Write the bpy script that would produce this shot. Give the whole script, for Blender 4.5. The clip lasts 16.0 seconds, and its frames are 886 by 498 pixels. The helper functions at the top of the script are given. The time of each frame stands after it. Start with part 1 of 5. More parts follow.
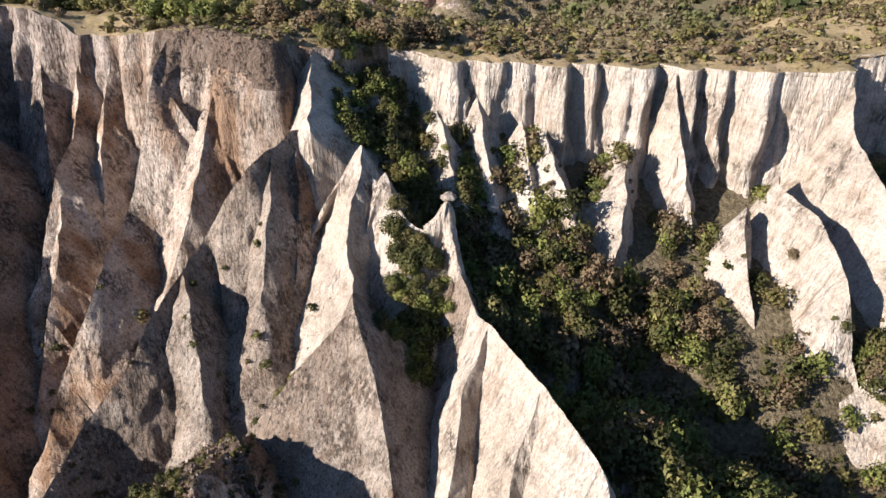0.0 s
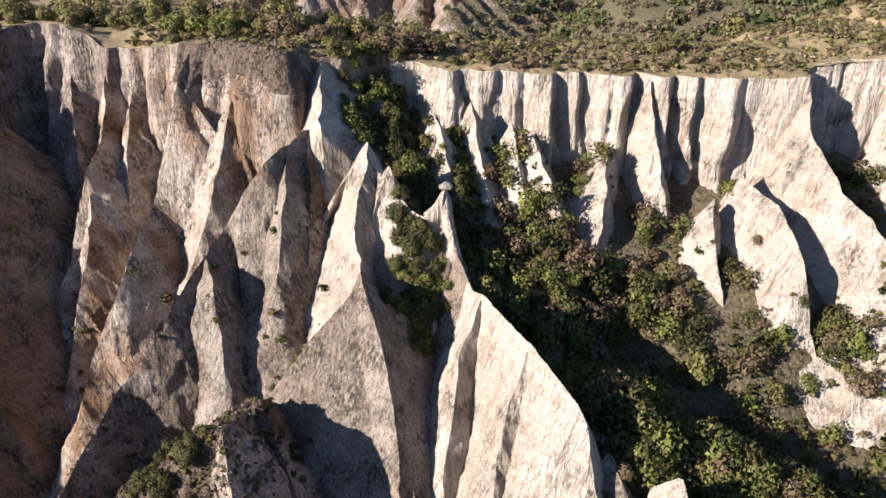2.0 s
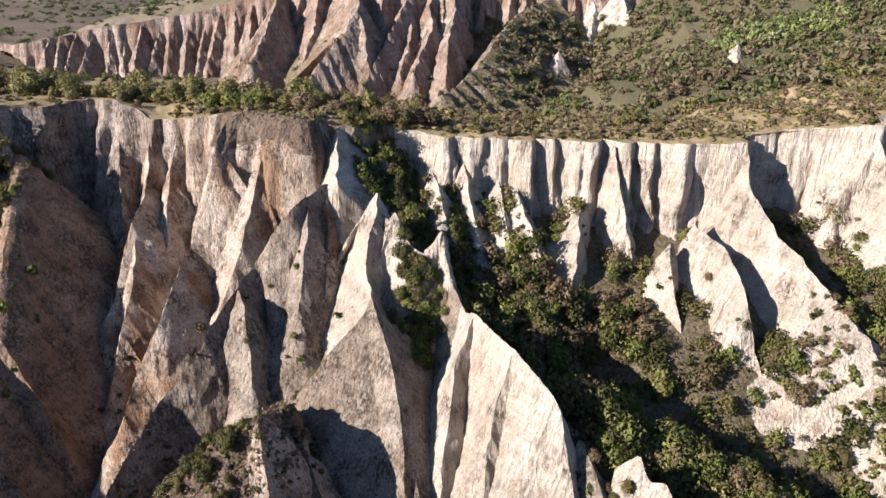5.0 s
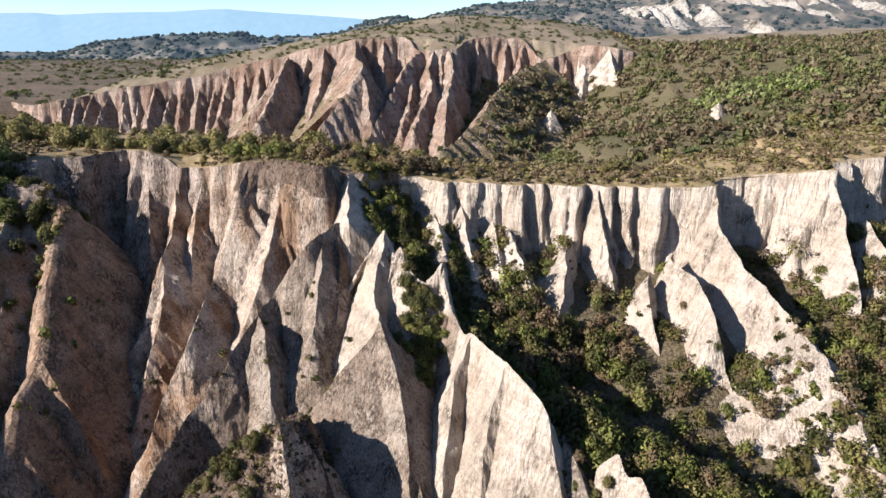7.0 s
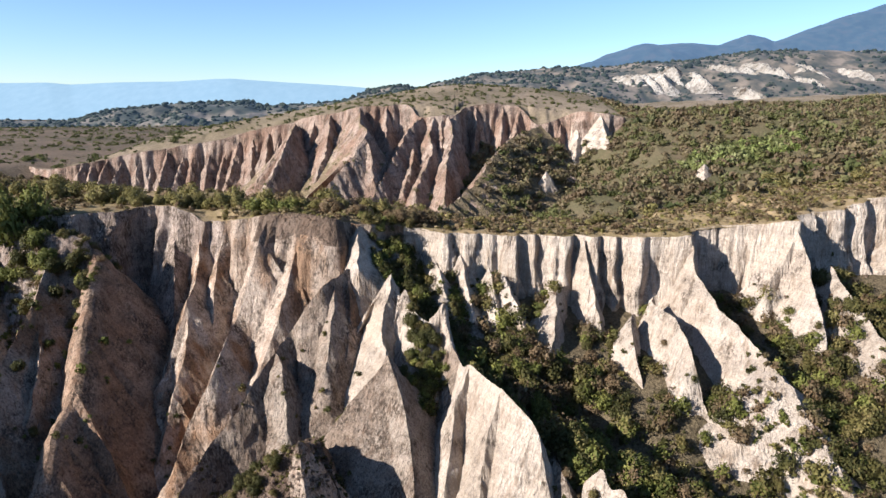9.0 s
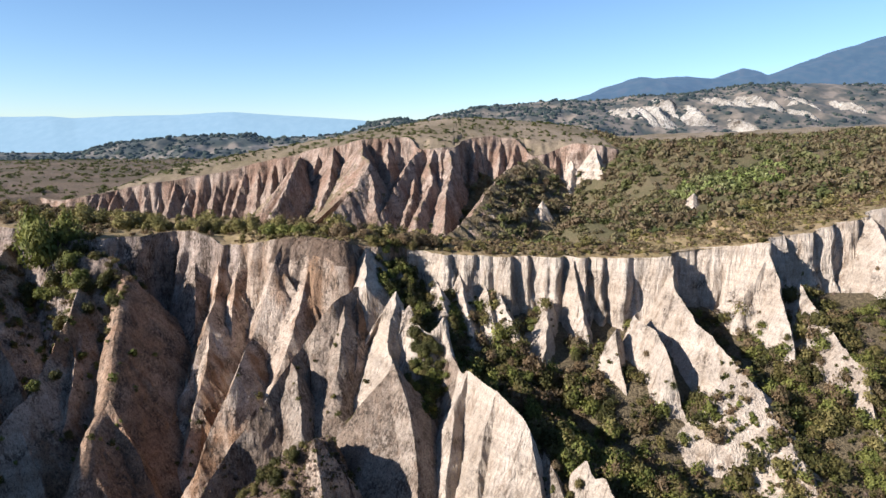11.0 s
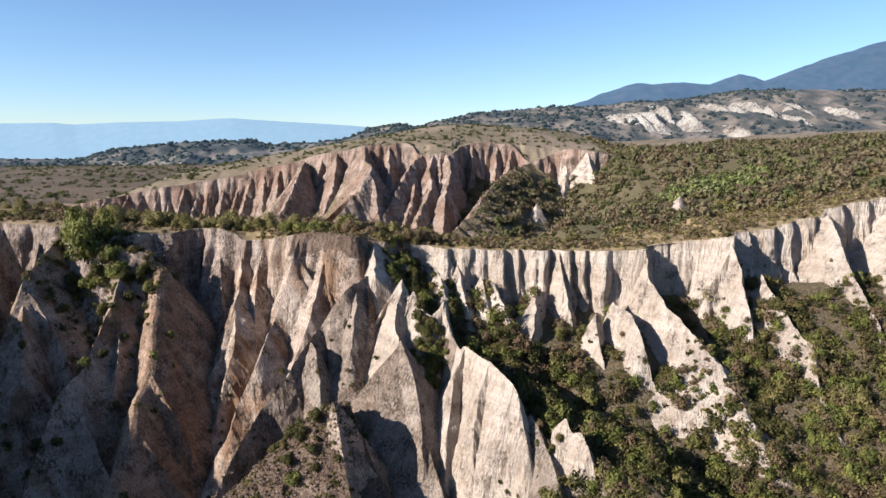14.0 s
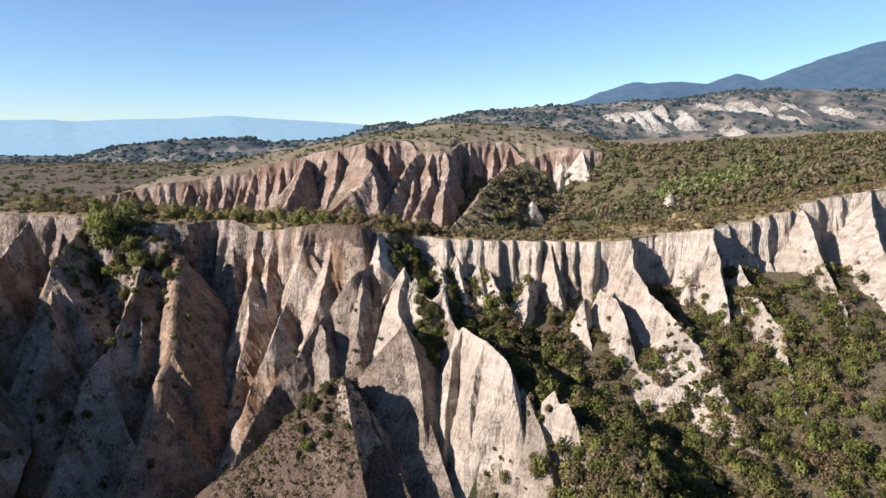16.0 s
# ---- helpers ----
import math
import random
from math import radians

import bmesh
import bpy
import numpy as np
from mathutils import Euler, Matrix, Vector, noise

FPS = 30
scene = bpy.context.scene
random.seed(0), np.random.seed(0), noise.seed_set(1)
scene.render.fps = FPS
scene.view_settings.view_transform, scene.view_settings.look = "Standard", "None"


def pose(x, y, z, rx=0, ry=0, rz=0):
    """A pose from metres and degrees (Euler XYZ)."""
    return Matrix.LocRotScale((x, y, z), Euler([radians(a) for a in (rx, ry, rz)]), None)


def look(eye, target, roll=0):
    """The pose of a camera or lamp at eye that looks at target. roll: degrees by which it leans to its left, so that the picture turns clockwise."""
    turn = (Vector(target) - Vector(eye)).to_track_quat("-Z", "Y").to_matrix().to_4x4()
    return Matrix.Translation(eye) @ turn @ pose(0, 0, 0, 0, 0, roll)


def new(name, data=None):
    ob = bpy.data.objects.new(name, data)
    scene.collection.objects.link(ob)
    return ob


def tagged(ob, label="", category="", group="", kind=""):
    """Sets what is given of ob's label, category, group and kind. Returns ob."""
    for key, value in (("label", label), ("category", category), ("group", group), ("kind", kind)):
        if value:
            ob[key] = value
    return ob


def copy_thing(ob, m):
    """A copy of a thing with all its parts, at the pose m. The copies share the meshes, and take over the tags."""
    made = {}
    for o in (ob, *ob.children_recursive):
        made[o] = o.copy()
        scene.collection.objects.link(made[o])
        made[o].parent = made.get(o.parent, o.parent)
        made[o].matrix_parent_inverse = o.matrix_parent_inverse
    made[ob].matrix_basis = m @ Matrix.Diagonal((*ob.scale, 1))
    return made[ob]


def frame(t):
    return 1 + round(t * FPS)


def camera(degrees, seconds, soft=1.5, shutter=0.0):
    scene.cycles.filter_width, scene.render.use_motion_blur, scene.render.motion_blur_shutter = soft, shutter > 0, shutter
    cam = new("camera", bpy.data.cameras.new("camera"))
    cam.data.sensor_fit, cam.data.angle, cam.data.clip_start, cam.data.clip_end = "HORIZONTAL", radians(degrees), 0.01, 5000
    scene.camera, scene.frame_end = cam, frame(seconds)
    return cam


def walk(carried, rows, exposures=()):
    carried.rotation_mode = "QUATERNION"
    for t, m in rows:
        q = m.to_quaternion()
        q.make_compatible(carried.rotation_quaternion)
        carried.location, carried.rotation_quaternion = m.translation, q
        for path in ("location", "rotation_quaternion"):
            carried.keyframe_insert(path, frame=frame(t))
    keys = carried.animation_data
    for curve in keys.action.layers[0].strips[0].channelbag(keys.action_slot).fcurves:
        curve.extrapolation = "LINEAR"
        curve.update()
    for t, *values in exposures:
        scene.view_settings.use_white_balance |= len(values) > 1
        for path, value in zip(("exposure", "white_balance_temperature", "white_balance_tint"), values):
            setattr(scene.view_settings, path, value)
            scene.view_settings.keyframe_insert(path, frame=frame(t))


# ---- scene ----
cam = camera(67.3, 16.0)
PATH = [
    (0, (-6.212, -90.963, 27.733), (-6.247, -89.263, 26.679), 0.4),
    (0.5, (-6.369, -93.233, 27.774), (-6.397, -91.533, 26.721), 0.4),
    (1, (-6.38, -95.67, 27.722), (-6.404, -93.968, 26.672), 0.4),
    (1.5, (-6.369, -98.144, 27.816), (-6.392, -96.431, 26.785), 0.4),
    (2, (-6.394, -100.761, 27.91), (-6.415, -99.024, 26.919), 0.4),
    (2.5, (-6.455, -103.479, 28.064), (-6.473, -101.721, 27.111), 0.4),
    (3, (-6.434, -106.31, 28.17), (-6.449, -104.531, 27.256), 0.4),
    (3.5, (-6.522, -109.133, 28.552), (-6.534, -107.338, 27.671), 0.4),
    (4, (-6.652, -111.837, 28.64), (-6.66, -110.024, 27.795), 0.5),
    (6.5, (-6.969, -127.004, 29.059), (-6.969, -125.112, 28.411), 0.6),
    (7, (-7.003, -130.172, 29.086), (-7.004, -128.266, 28.479), 0.5),
    (7.5, (-6.984, -133.301, 29.091), (-6.986, -131.382, 28.526), 0.5),
    (8, (-6.976, -136.469, 29.044), (-6.979, -134.538, 28.523), 0.4),
    (8.5, (-7.06, -139.7, 29.065), (-7.062, -137.757, 28.592), 0.3),
    (9, (-7.097, -143.001, 29.096), (-7.1, -141.046, 28.671), 0.3),
    (11.5, (-7.308, -159.174, 29.269), (-7.309, -157.201, 28.943), 0.1),
    (12, (-7.31, -162.391, 29.303), (-7.311, -160.417, 28.981), 0.0),
    (12.5, (-7.404, -165.704, 29.419), (-7.404, -163.73, 29.099), 0.0),
    (13, (-7.48, -168.911, 29.409), (-7.479, -166.937, 29.091), 0.0),
    (13.5, (-7.556, -172.071, 29.517), (-7.554, -170.096, 29.2), 0.1),
    (14, (-7.598, -175.321, 29.495), (-7.596, -173.346, 29.179), 0.1),
    (14.5, (-7.69, -178.426, 29.505), (-7.686, -176.452, 29.188), 0.1),
    (15, (-7.85, -181.705, 29.443), (-7.843, -179.73, 29.126), 0.2),
    (15.5, (-7.952, -184.719, 29.351), (-7.945, -182.745, 29.032), 0.2),
    (16, (-8.103, -187.924, 29.317), (-8.094, -185.95, 28.996), 0.3),
]
walk(cam, [(t, look(eye, target, roll)) for t, eye, target, roll in PATH], [(0.0, 1.4, 5900, 10), (4.0, 1.4, 5900, 10), (9.0, 1.24, 5900, 10), (16.0, 1.1, 5900, 11)])

# ---- world, sun ----
SUN_TO = Vector((-0.82, -0.40, 0.46)).normalized()
SUN_EL = math.asin(SUN_TO.z)
world = bpy.data.worlds.new("sky")
scene.world = world
world.use_nodes = True
wn, wl = world.node_tree.nodes, world.node_tree.links
sky = wn.new("ShaderNodeTexSky")
sky.sky_type, sky.sun_disc = "NISHITA", False
sky.sun_elevation, sky.sun_rotation = SUN_EL, math.atan2(SUN_TO.x, SUN_TO.y)
sky.altitude, sky.air_density, sky.dust_density, sky.ozone_density = 1500, 1.0, 0.45, 3.2
wl.new(sky.outputs[0], wn["Background"].inputs[0])
wn["Background"].inputs[1].default_value = 0.073
sun_lamp = bpy.data.lights.new("sun", "SUN")
sun_lamp.energy, sun_lamp.angle, sun_lamp.color = 4.6, radians(0.53), (1.0, 0.905, 0.80)
sun = new("sun", sun_lamp)
sun.matrix_world = look(SUN_TO * 300, (0, 0, 0))


# ---- materials ----
def material(name):
    m = bpy.data.materials.new(name)
    m.use_nodes = True
    n, l = m.node_tree.nodes, m.node_tree.links
    return m, n, l, n["Principled BSDF"]


def noise_node(n, l, vec, scale, detail=4.0, rough=0.55):
    t = n.new("ShaderNodeTexNoise")
    t.inputs["Scale"].default_value, t.inputs["Detail"].default_value, t.inputs["Roughness"].default_value = scale, detail, rough
    l.new(vec, t.inputs["Vector"])
    return t.outputs["Fac"]


def ramp(n, l, fac, stops):
    r = n.new("ShaderNodeValToRGB")
    e = r.color_ramp.elements
    while len(e) < len(stops):
        e.new(0.5)
    for k, (p, c) in zip(e, stops):
        k.position, k.color = p, (*c, 1) if len(c) == 3 else c
    l.new(fac, r.inputs[0])
    return r.outputs[0]


def grey(v):
    return (v, v, v)


def mixed(n, l, fac, a, b, mode="MIX"):
    x = n.new("ShaderNodeMix")
    x.data_type, x.blend_type = "RGBA", mode
    for sock, val in ((x.inputs["Factor"], fac), (x.inputs["A"], a), (x.inputs["B"], b)):
        if isinstance(val, (float, int)):
            sock.default_value = val
        elif isinstance(val, tuple):
            sock.default_value = (*val, 1)
        else:
            l.new(val, sock)
    return x.outputs["Result"]


def world_coords(n, l, stretch=(1, 1, 1)):
    g = n.new("ShaderNodeNewGeometry")
    m = n.new("ShaderNodeMapping")
    m.inputs["Scale"].default_value = stretch
    l.new(g.outputs["Position"], m.inputs["Vector"])
    return m.outputs["Vector"], g


def rock_material(name, pale, tan, rust, size=1.0, growth=0.5, crop=(0.17, 0.13, 0.075), lichen=0.5, blotch=0.10, spots=1.0, rills=0.45, bare=0.50):
    """Soft sandstone: pale bed, tan and rust washes that run down, lichen, dark pits, dry growth on the flatter parts."""
    m, n, l, b = material(name)
    flat, geo = world_coords(n, l, (1 / size, 1 / size, 1 / size))
    run, _ = world_coords(n, l, (1 / size, 1 / size, 0.09 / size))
    bed, _ = world_coords(n, l, (0.03 / size, 0.03 / size, 0.7 / size))
    spot, _ = world_coords(n, l, (1 / size, 1 / size, 0.38 / size))
    wash = ramp(n, l, noise_node(n, l, run, 0.13, 6, 0.6), [(bare - blotch, grey(0)), (bare + blotch, grey(1))])
    col = mixed(n, l, wash, pale, tan)
    streak = ramp(n, l, noise_node(n, l, run, 0.6, 7, 0.7), [(bare + 0.02, grey(0)), (bare + 0.16, grey(0.8))])
    col = mixed(n, l, streak, col, rust)
    layers = ramp(n, l, noise_node(n, l, bed, 0.9, 4, 0.6), [(0.35, grey(0.80)), (0.65, grey(1.08))])
    col = mixed(n, l, 1.0, col, layers, "MULTIPLY")
    # grey-brown lichen in ragged patches broken up by small bare spots
    spread = ramp(n, l, noise_node(n, l, flat, 0.22, 4, 0.6), [(0.56 - 0.16 * lichen, grey(0)), (0.72 - 0.16 * lichen, grey(1))])
    speck = ramp(n, l, noise_node(n, l, spot, 2.2, 6, 0.75), [(0.44, grey(0)), (0.54, grey(1))])
    both = mixed(n, l, 1.0, spread, speck, "MULTIPLY")
    col = mixed(n, l, both, col, (0.10, 0.075, 0.055))
    pits = ramp(n, l, noise_node(n, l, spot, 3.1, 5, 0.72), [(0.37, grey(0.2)), (0.455, grey(1.0))])
    col = mixed(n, l, 0.85 * spots, col, pits, "MULTIPLY")
    fine = ramp(n, l, noise_node(n, l, spot, 6.5, 4, 0.7), [(0.36, grey(0.5)), (0.60, grey(1.2))])
    col = mixed(n, l, 0.4 + 0.4 * spots, col, fine, "MULTIPLY")
    # crumbling crust: brown grains through the pale stone, drawn out down the face
    crust = ramp(n, l, noise_node(n, l, spot, 1.5, 8, 0.8), [(0.37, grey(0.0)), (0.50, grey(1.0))])
    col = mixed(n, l, mixed(n, l, 0.75 * spots, grey(1.0), crust), mixed(n, l, 0.55, col, rust), col)
    # dry grass and soil where the stone lies flat enough to hold it
    sep = n.new("ShaderNodeSeparateXYZ")
    l.new(geo.outputs["Normal"], sep.inputs[0])
    add = n.new("ShaderNodeMath")
    add.operation = "MULTIPLY_ADD"
    l.new(noise_node(n, l, flat, 1.1, 7, 0.7), add.inputs[0])
    add.inputs[1].default_value = 0.7
    l.new(sep.outputs[2], add.inputs[2])
    hold = ramp(n, l, add.outputs[0], [(1.12 - 0.25 * growth, grey(0)), (1.32 - 0.25 * growth, grey(1))])
    tuft = ramp(n, l, noise_node(n, l, flat, 1.7, 5, 0.7), [(0.35, tuple(0.5 * v for v in crop)), (0.65, tuple(1.6 * v for v in crop))])
    col = mixed(n, l, hold, col, tuft)
    l.new(col, b.inputs["Base Color"])
    b.inputs["Roughness"].default_value = 0.95
    b.inputs["Specular IOR Level"].default_value = 0.15
    bump = n.new("ShaderNodeBump")
    bump.inputs["Strength"].default_value, bump.inputs["Distance"].default_value = 1.0, 1.35 * size
    drip, _ = world_coords(n, l, (1 / size, 1 / size, 0.24 / size))
    h1 = mixed(n, l, 0.45, noise_node(n, l, drip, 1.5, 7, 0.68), noise_node(n, l, spot, 2.4, 6, 0.75))
    h1 = mixed(n, l, rills, h1, noise_node(n, l, run, 1.9, 5, 0.6))
    l.new(h1, bump.inputs["Height"])
    l.new(bump.outputs[0], b.inputs["Normal"])
    return m


def grass_material(name, straw, green, earth, size=1.0):
    m, n, l, b = material(name)
    v, _ = world_coords(n, l, (1 / size, 1 / size, 1 / size))
    col = mixed(n, l, ramp(n, l, noise_node(n, l, v, 0.07, 6, 0.6), [(0.38, grey(0)), (0.62, grey(1))]), straw, green)
    col = mixed(n, l, ramp(n, l, noise_node(n, l, v, 0.5, 6, 0.7), [(0.52, grey(0)), (0.68, grey(1))]), col, earth)
    col = mixed(n, l, 0.8, col, ramp(n, l, noise_node(n, l, v, 3.0, 4, 0.7), [(0.3, grey(0.55)), (0.7, grey(1.25))]), "MULTIPLY")
    l.new(col, b.inputs["Base Color"])
    b.inputs["Roughness"].default_value = 1.0
    b.inputs["Specular IOR Level"].default_value = 0.1
    bump = n.new("ShaderNodeBump")
    bump.inputs["Strength"].default_value, bump.inputs["Distance"].default_value = 0.8, 0.25 * size
    l.new(noise_node(n, l, v, 2.5, 6, 0.7), bump.inputs["Height"])
    l.new(bump.outputs[0], b.inputs["Normal"])
    return m


def leaf_material(name, colours, scale=0.28, vary=0.26, gap_shade=0.0):
    """Foliage whose hue drifts from bush to bush and a little from leaf to leaf."""
    m, n, l, b = material(name)
    v, geo = world_coords(n, l)
    k = len(colours)
    col = ramp(n, l, noise_node(n, l, v, scale, 4, 0.6), [(0.32 + 0.36 * i / (k - 1), c) for i, c in enumerate(colours)])
    each = ramp(n, l, geo.outputs["Random Per Island"], [(0.0, grey(1 - vary)), (1.0, grey(1 + vary))])
    col = mixed(n, l, 1.0, col, each, "MULTIPLY")
    # dark mottle painted in for the shade between leaves, at this scale
    if gap_shade:
        col = mixed(n, l, 1.0, col, ramp(n, l, noise_node(n, l, v, gap_shade, 4, 0.75), [(0.36, grey(0.45)), (0.62, grey(1.35))]), "MULTIPLY")
    l.new(col, b.inputs["Base Color"])
    b.inputs["Roughness"].default_value = 0.7
    b.inputs["Specular IOR Level"].default_value = 0.2
    glow = n.new("ShaderNodeBsdfTranslucent")
    l.new(col, glow.inputs[0])
    mix = n.new("ShaderNodeMixShader")
    mix.inputs[0].default_value = 0.25
    l.new(b.outputs[0], mix.inputs[1])
    l.new(glow.outputs[0], mix.inputs[2])
    l.new(mix.outputs[0], n["Material Output"].inputs[0])
    return m


M_PALE = rock_material("pale sandstone", (0.578, 0.484, 0.390), (0.492, 0.398, 0.307), (0.270, 0.190, 0.126), growth=0.08, lichen=0.2, spots=0.42, rills=0.75)
M_TAN = rock_material("weathered tan sandstone", (0.495, 0.388, 0.298), (0.310, 0.195, 0.120), (0.160, 0.084, 0.048), growth=0.35, lichen=0.6, blotch=0.05, bare=0.53)
M_FIN = rock_material("brown-washed sandstone", (0.565, 0.452, 0.353), (0.310, 0.188, 0.112), (0.165, 0.086, 0.048), growth=0.3, lichen=0.5, blotch=0.06, bare=0.54)
M_ORANGE = rock_material("orange-tan sandstone", (0.455, 0.322, 0.226), (0.345, 0.213, 0.132), (0.180, 0.098, 0.058), growth=0.25, lichen=0.7)
M_DUSK = rock_material("brown lichened sandstone", (0.490, 0.395, 0.325), (0.340, 0.258, 0.203), (0.110, 0.062, 0.040), growth=0.35, lichen=0.9)
M_HEATH = rock_material("scrubby brown shoulder", (0.260, 0.190, 0.142), (0.185, 0.126, 0.088), (0.120, 0.076, 0.052), growth=1.0, crop=(0.125, 0.086, 0.060), lichen=0.9, spots=0.5)
M_GREY = rock_material("grey-cream sandstone", (0.430, 0.350, 0.275), (0.305, 0.228, 0.168), (0.190, 0.122, 0.081), growth=0.25, lichen=0.75)
M_RED = rock_material("reddish sandstone", (0.440, 0.342, 0.270), (0.310, 0.203, 0.145), (0.170, 0.090, 0.060), size=2.0, lichen=0.45)
M_SCAR = rock_material("white scar", (0.560, 0.505, 0.435), (0.440, 0.385, 0.320), (0.260, 0.218, 0.160), size=30, growth=0.1, spots=0.3, lichen=0.2)
M_SOIL = rock_material("scrubby slope", (0.450, 0.372, 0.295), (0.315, 0.245, 0.182), (0.150, 0.105, 0.070), growth=0.5, crop=(0.125, 0.096, 0.056), spots=0.6)
M_GRASS = grass_material("dry grass", (0.310, 0.222, 0.120), (0.180, 0.140, 0.064), (0.260, 0.196, 0.128))
M_FAR = grass_material("dry pasture", (0.285, 0.220, 0.150), (0.160, 0.128, 0.078), (0.230, 0.175, 0.126), size=4)
M_LEAF = leaf_material("mixed scrub leaves", [(0.059, 0.059, 0.017), (0.110, 0.098, 0.028), (0.156, 0.120, 0.044), (0.090, 0.085, 0.023), (0.151, 0.102, 0.055)])
M_GREEN = leaf_material("green leaves", [(0.076, 0.088, 0.021), (0.146, 0.152, 0.036), (0.235, 0.218, 0.060)])
M_OLIVE = leaf_material("dark olive leaves", [(0.044, 0.045, 0.015), (0.077, 0.073, 0.022), (0.115, 0.096, 0.032)])
M_BROWN = leaf_material("autumn scrub leaves", [(0.110, 0.092, 0.040), (0.152, 0.112, 0.058), (0.166, 0.108, 0.058), (0.195, 0.148, 0.080)])
# valley ground out of view, kept dark so it bounces little sunlight
M_DARK_VALLEY = grass_material("dark unseen valley ground", (0.050, 0.048, 0.022), (0.030, 0.033, 0.014), (0.060, 0.048, 0.026), size=3)
M_HEATHLEAF = leaf_material("dry heath tufts", [(0.130, 0.092, 0.068), (0.190, 0.136, 0.102), (0.235, 0.180, 0.135)], 0.6)
M_FARLEAF = leaf_material("hillside scrub leaves", [(0.075, 0.084, 0.030), (0.165, 0.144, 0.064), (0.185, 0.138, 0.078), (0.130, 0.136, 0.046), (0.180, 0.147, 0.082)], 0.030, 0.10)
M_FAROLIVE = leaf_material("far dark olive leaves", [(0.052, 0.060, 0.020), (0.090, 0.096, 0.030), (0.135, 0.130, 0.044)], 0.05, 0.10)
M_FARBROWN = leaf_material("far russet leaves", [(0.125, 0.098, 0.050), (0.150, 0.104, 0.060), (0.165, 0.132, 0.072)], 0.05, 0.10)
M_STRAW = leaf_material("golden dry grass", [(0.200, 0.150, 0.080), (0.270, 0.205, 0.110), (0.180, 0.140, 0.075)], 0.5)
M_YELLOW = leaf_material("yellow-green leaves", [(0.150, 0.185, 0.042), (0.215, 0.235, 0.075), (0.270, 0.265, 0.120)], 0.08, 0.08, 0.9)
M_SOFT = leaf_material("pale olive leaves", [(0.135, 0.120, 0.038), (0.200, 0.170, 0.056), (0.262, 0.208, 0.082)])
M_PLAIN = grass_material("dull brown plain", (0.165, 0.120, 0.084), (0.095, 0.080, 0.050), (0.140, 0.102, 0.076), size=8)
M_HILL = grass_material("scrubby hillside earth", (0.135, 0.106, 0.060), (0.095, 0.086, 0.044), (0.140, 0.104, 0.064), size=3)
M_BARK, _n, _l, _b = material("grey bark")
_v, _g = world_coords(_n, _l)
_l.new(ramp(_n, _l, noise_node(_n, _l, _v, 8), [(0.3, (0.07, 0.055, 0.04)), (0.7, (0.16, 0.13, 0.10))]), _b.inputs["Base Color"])


# ---- numeric helpers ----
def lattice(ix, iy, iz):
    h = (ix * 374761393 + iy * 668265263 + iz * 2147483647 + 1274126177) & 0xFFFFFFFF
    h = ((h ^ (h >> 13)) * 1274126177) & 0xFFFFFFFF
    h = ((h ^ (h >> 16)) * 2246822519) & 0xFFFFFFFF
    return ((h ^ (h >> 15)) & 0xFFFF) / 32767.5 - 1.0


def vnoise(x, y, z=0.0):
    """Smooth value noise in -1..1 on arrays."""
    x, y, z = np.broadcast_arrays(np.asarray(x, float), np.asarray(y, float), np.asarray(z, float))
    i = [np.floor(v).astype(np.int64) for v in (x, y, z)]
    f = [v - k for v, k in zip((x, y, z), i)]
    f = [v * v * v * (v * (v * 6 - 15) + 10) for v in f]
    out = 0.0
    for a in (0, 1):
        for b in (0, 1):
            for c in (0, 1):
                w = (f[0] if a else 1 - f[0]) * (f[1] if b else 1 - f[1]) * (f[2] if c else 1 - f[2])
                out = out + w * lattice(i[0] + a, i[1] + b, i[2] + c)
    return out


def fbm(x, y, z=0.0, octaves=4):
    out, amp = 0.0, 0.55
    for k in range(octaves):
        out = out + amp * vnoise(np.asarray(x) * 2**k + 7.1 * k, np.asarray(y) * 2**k - 3.7 * k, np.asarray(z) * 2**k)
        amp *= 0.5
    return out


def step(a, b, v):
    t = np.clip((np.asarray(v, float) - a) / (b - a), 0, 1)
    return t * t * (3 - 2 * t)


def curve(points, gap):
    """A smooth line through the points, sampled every gap metres."""
    p = np.array(points, float)
    p = np.vstack([2 * p[0] - p[1], p, 2 * p[-1] - p[-2]])
    out = []
    for k in range(1, len(p) - 2):
        a, b, c, d = p[k - 1 : k + 3]
        t = np.linspace(0, 1, 24, endpoint=False)[:, None]
        m1, m2 = 0.4 * (c - a), 0.4 * (d - b)
        out.append((2 * t**3 - 3 * t**2 + 1) * b + (t**3 - 2 * t**2 + t) * m1 + (-2 * t**3 + 3 * t**2) * c + (t**3 - t**2) * m2)
    out = np.vstack([*out, p[-2][None]])
    length = np.r_[0, np.cumsum(np.linalg.norm(np.diff(out, axis=0), axis=1))]
    s = np.linspace(0, length[-1], max(4, int(length[-1] / gap) + 1))
    return np.stack([np.interp(s, length, out[:, k]) for k in range(3)], 1)


def mesh_of(name, verts, faces, mat, smooth=True):
    me = bpy.data.meshes.new(name)
    verts, faces = np.asarray(verts, np.float32).reshape(-1, 3), np.asarray(faces, np.int32)
    me.vertices.add(len(verts))
    me.vertices.foreach_set("co", verts.ravel())
    k = faces.shape[1]
    me.loops.add(faces.size)
    me.loops.foreach_set("vertex_index", faces.ravel())
    me.polygons.add(len(faces))
    me.polygons.foreach_set("loop_start", np.arange(0, faces.size, k, dtype=np.int32))
    me.polygons.foreach_set("use_smooth", np.full(len(faces), smooth))
    me.update(calc_edges=True)
    me.validate()
    for m in mat if isinstance(mat, tuple) else (mat,):
        me.materials.append(m)
    return me


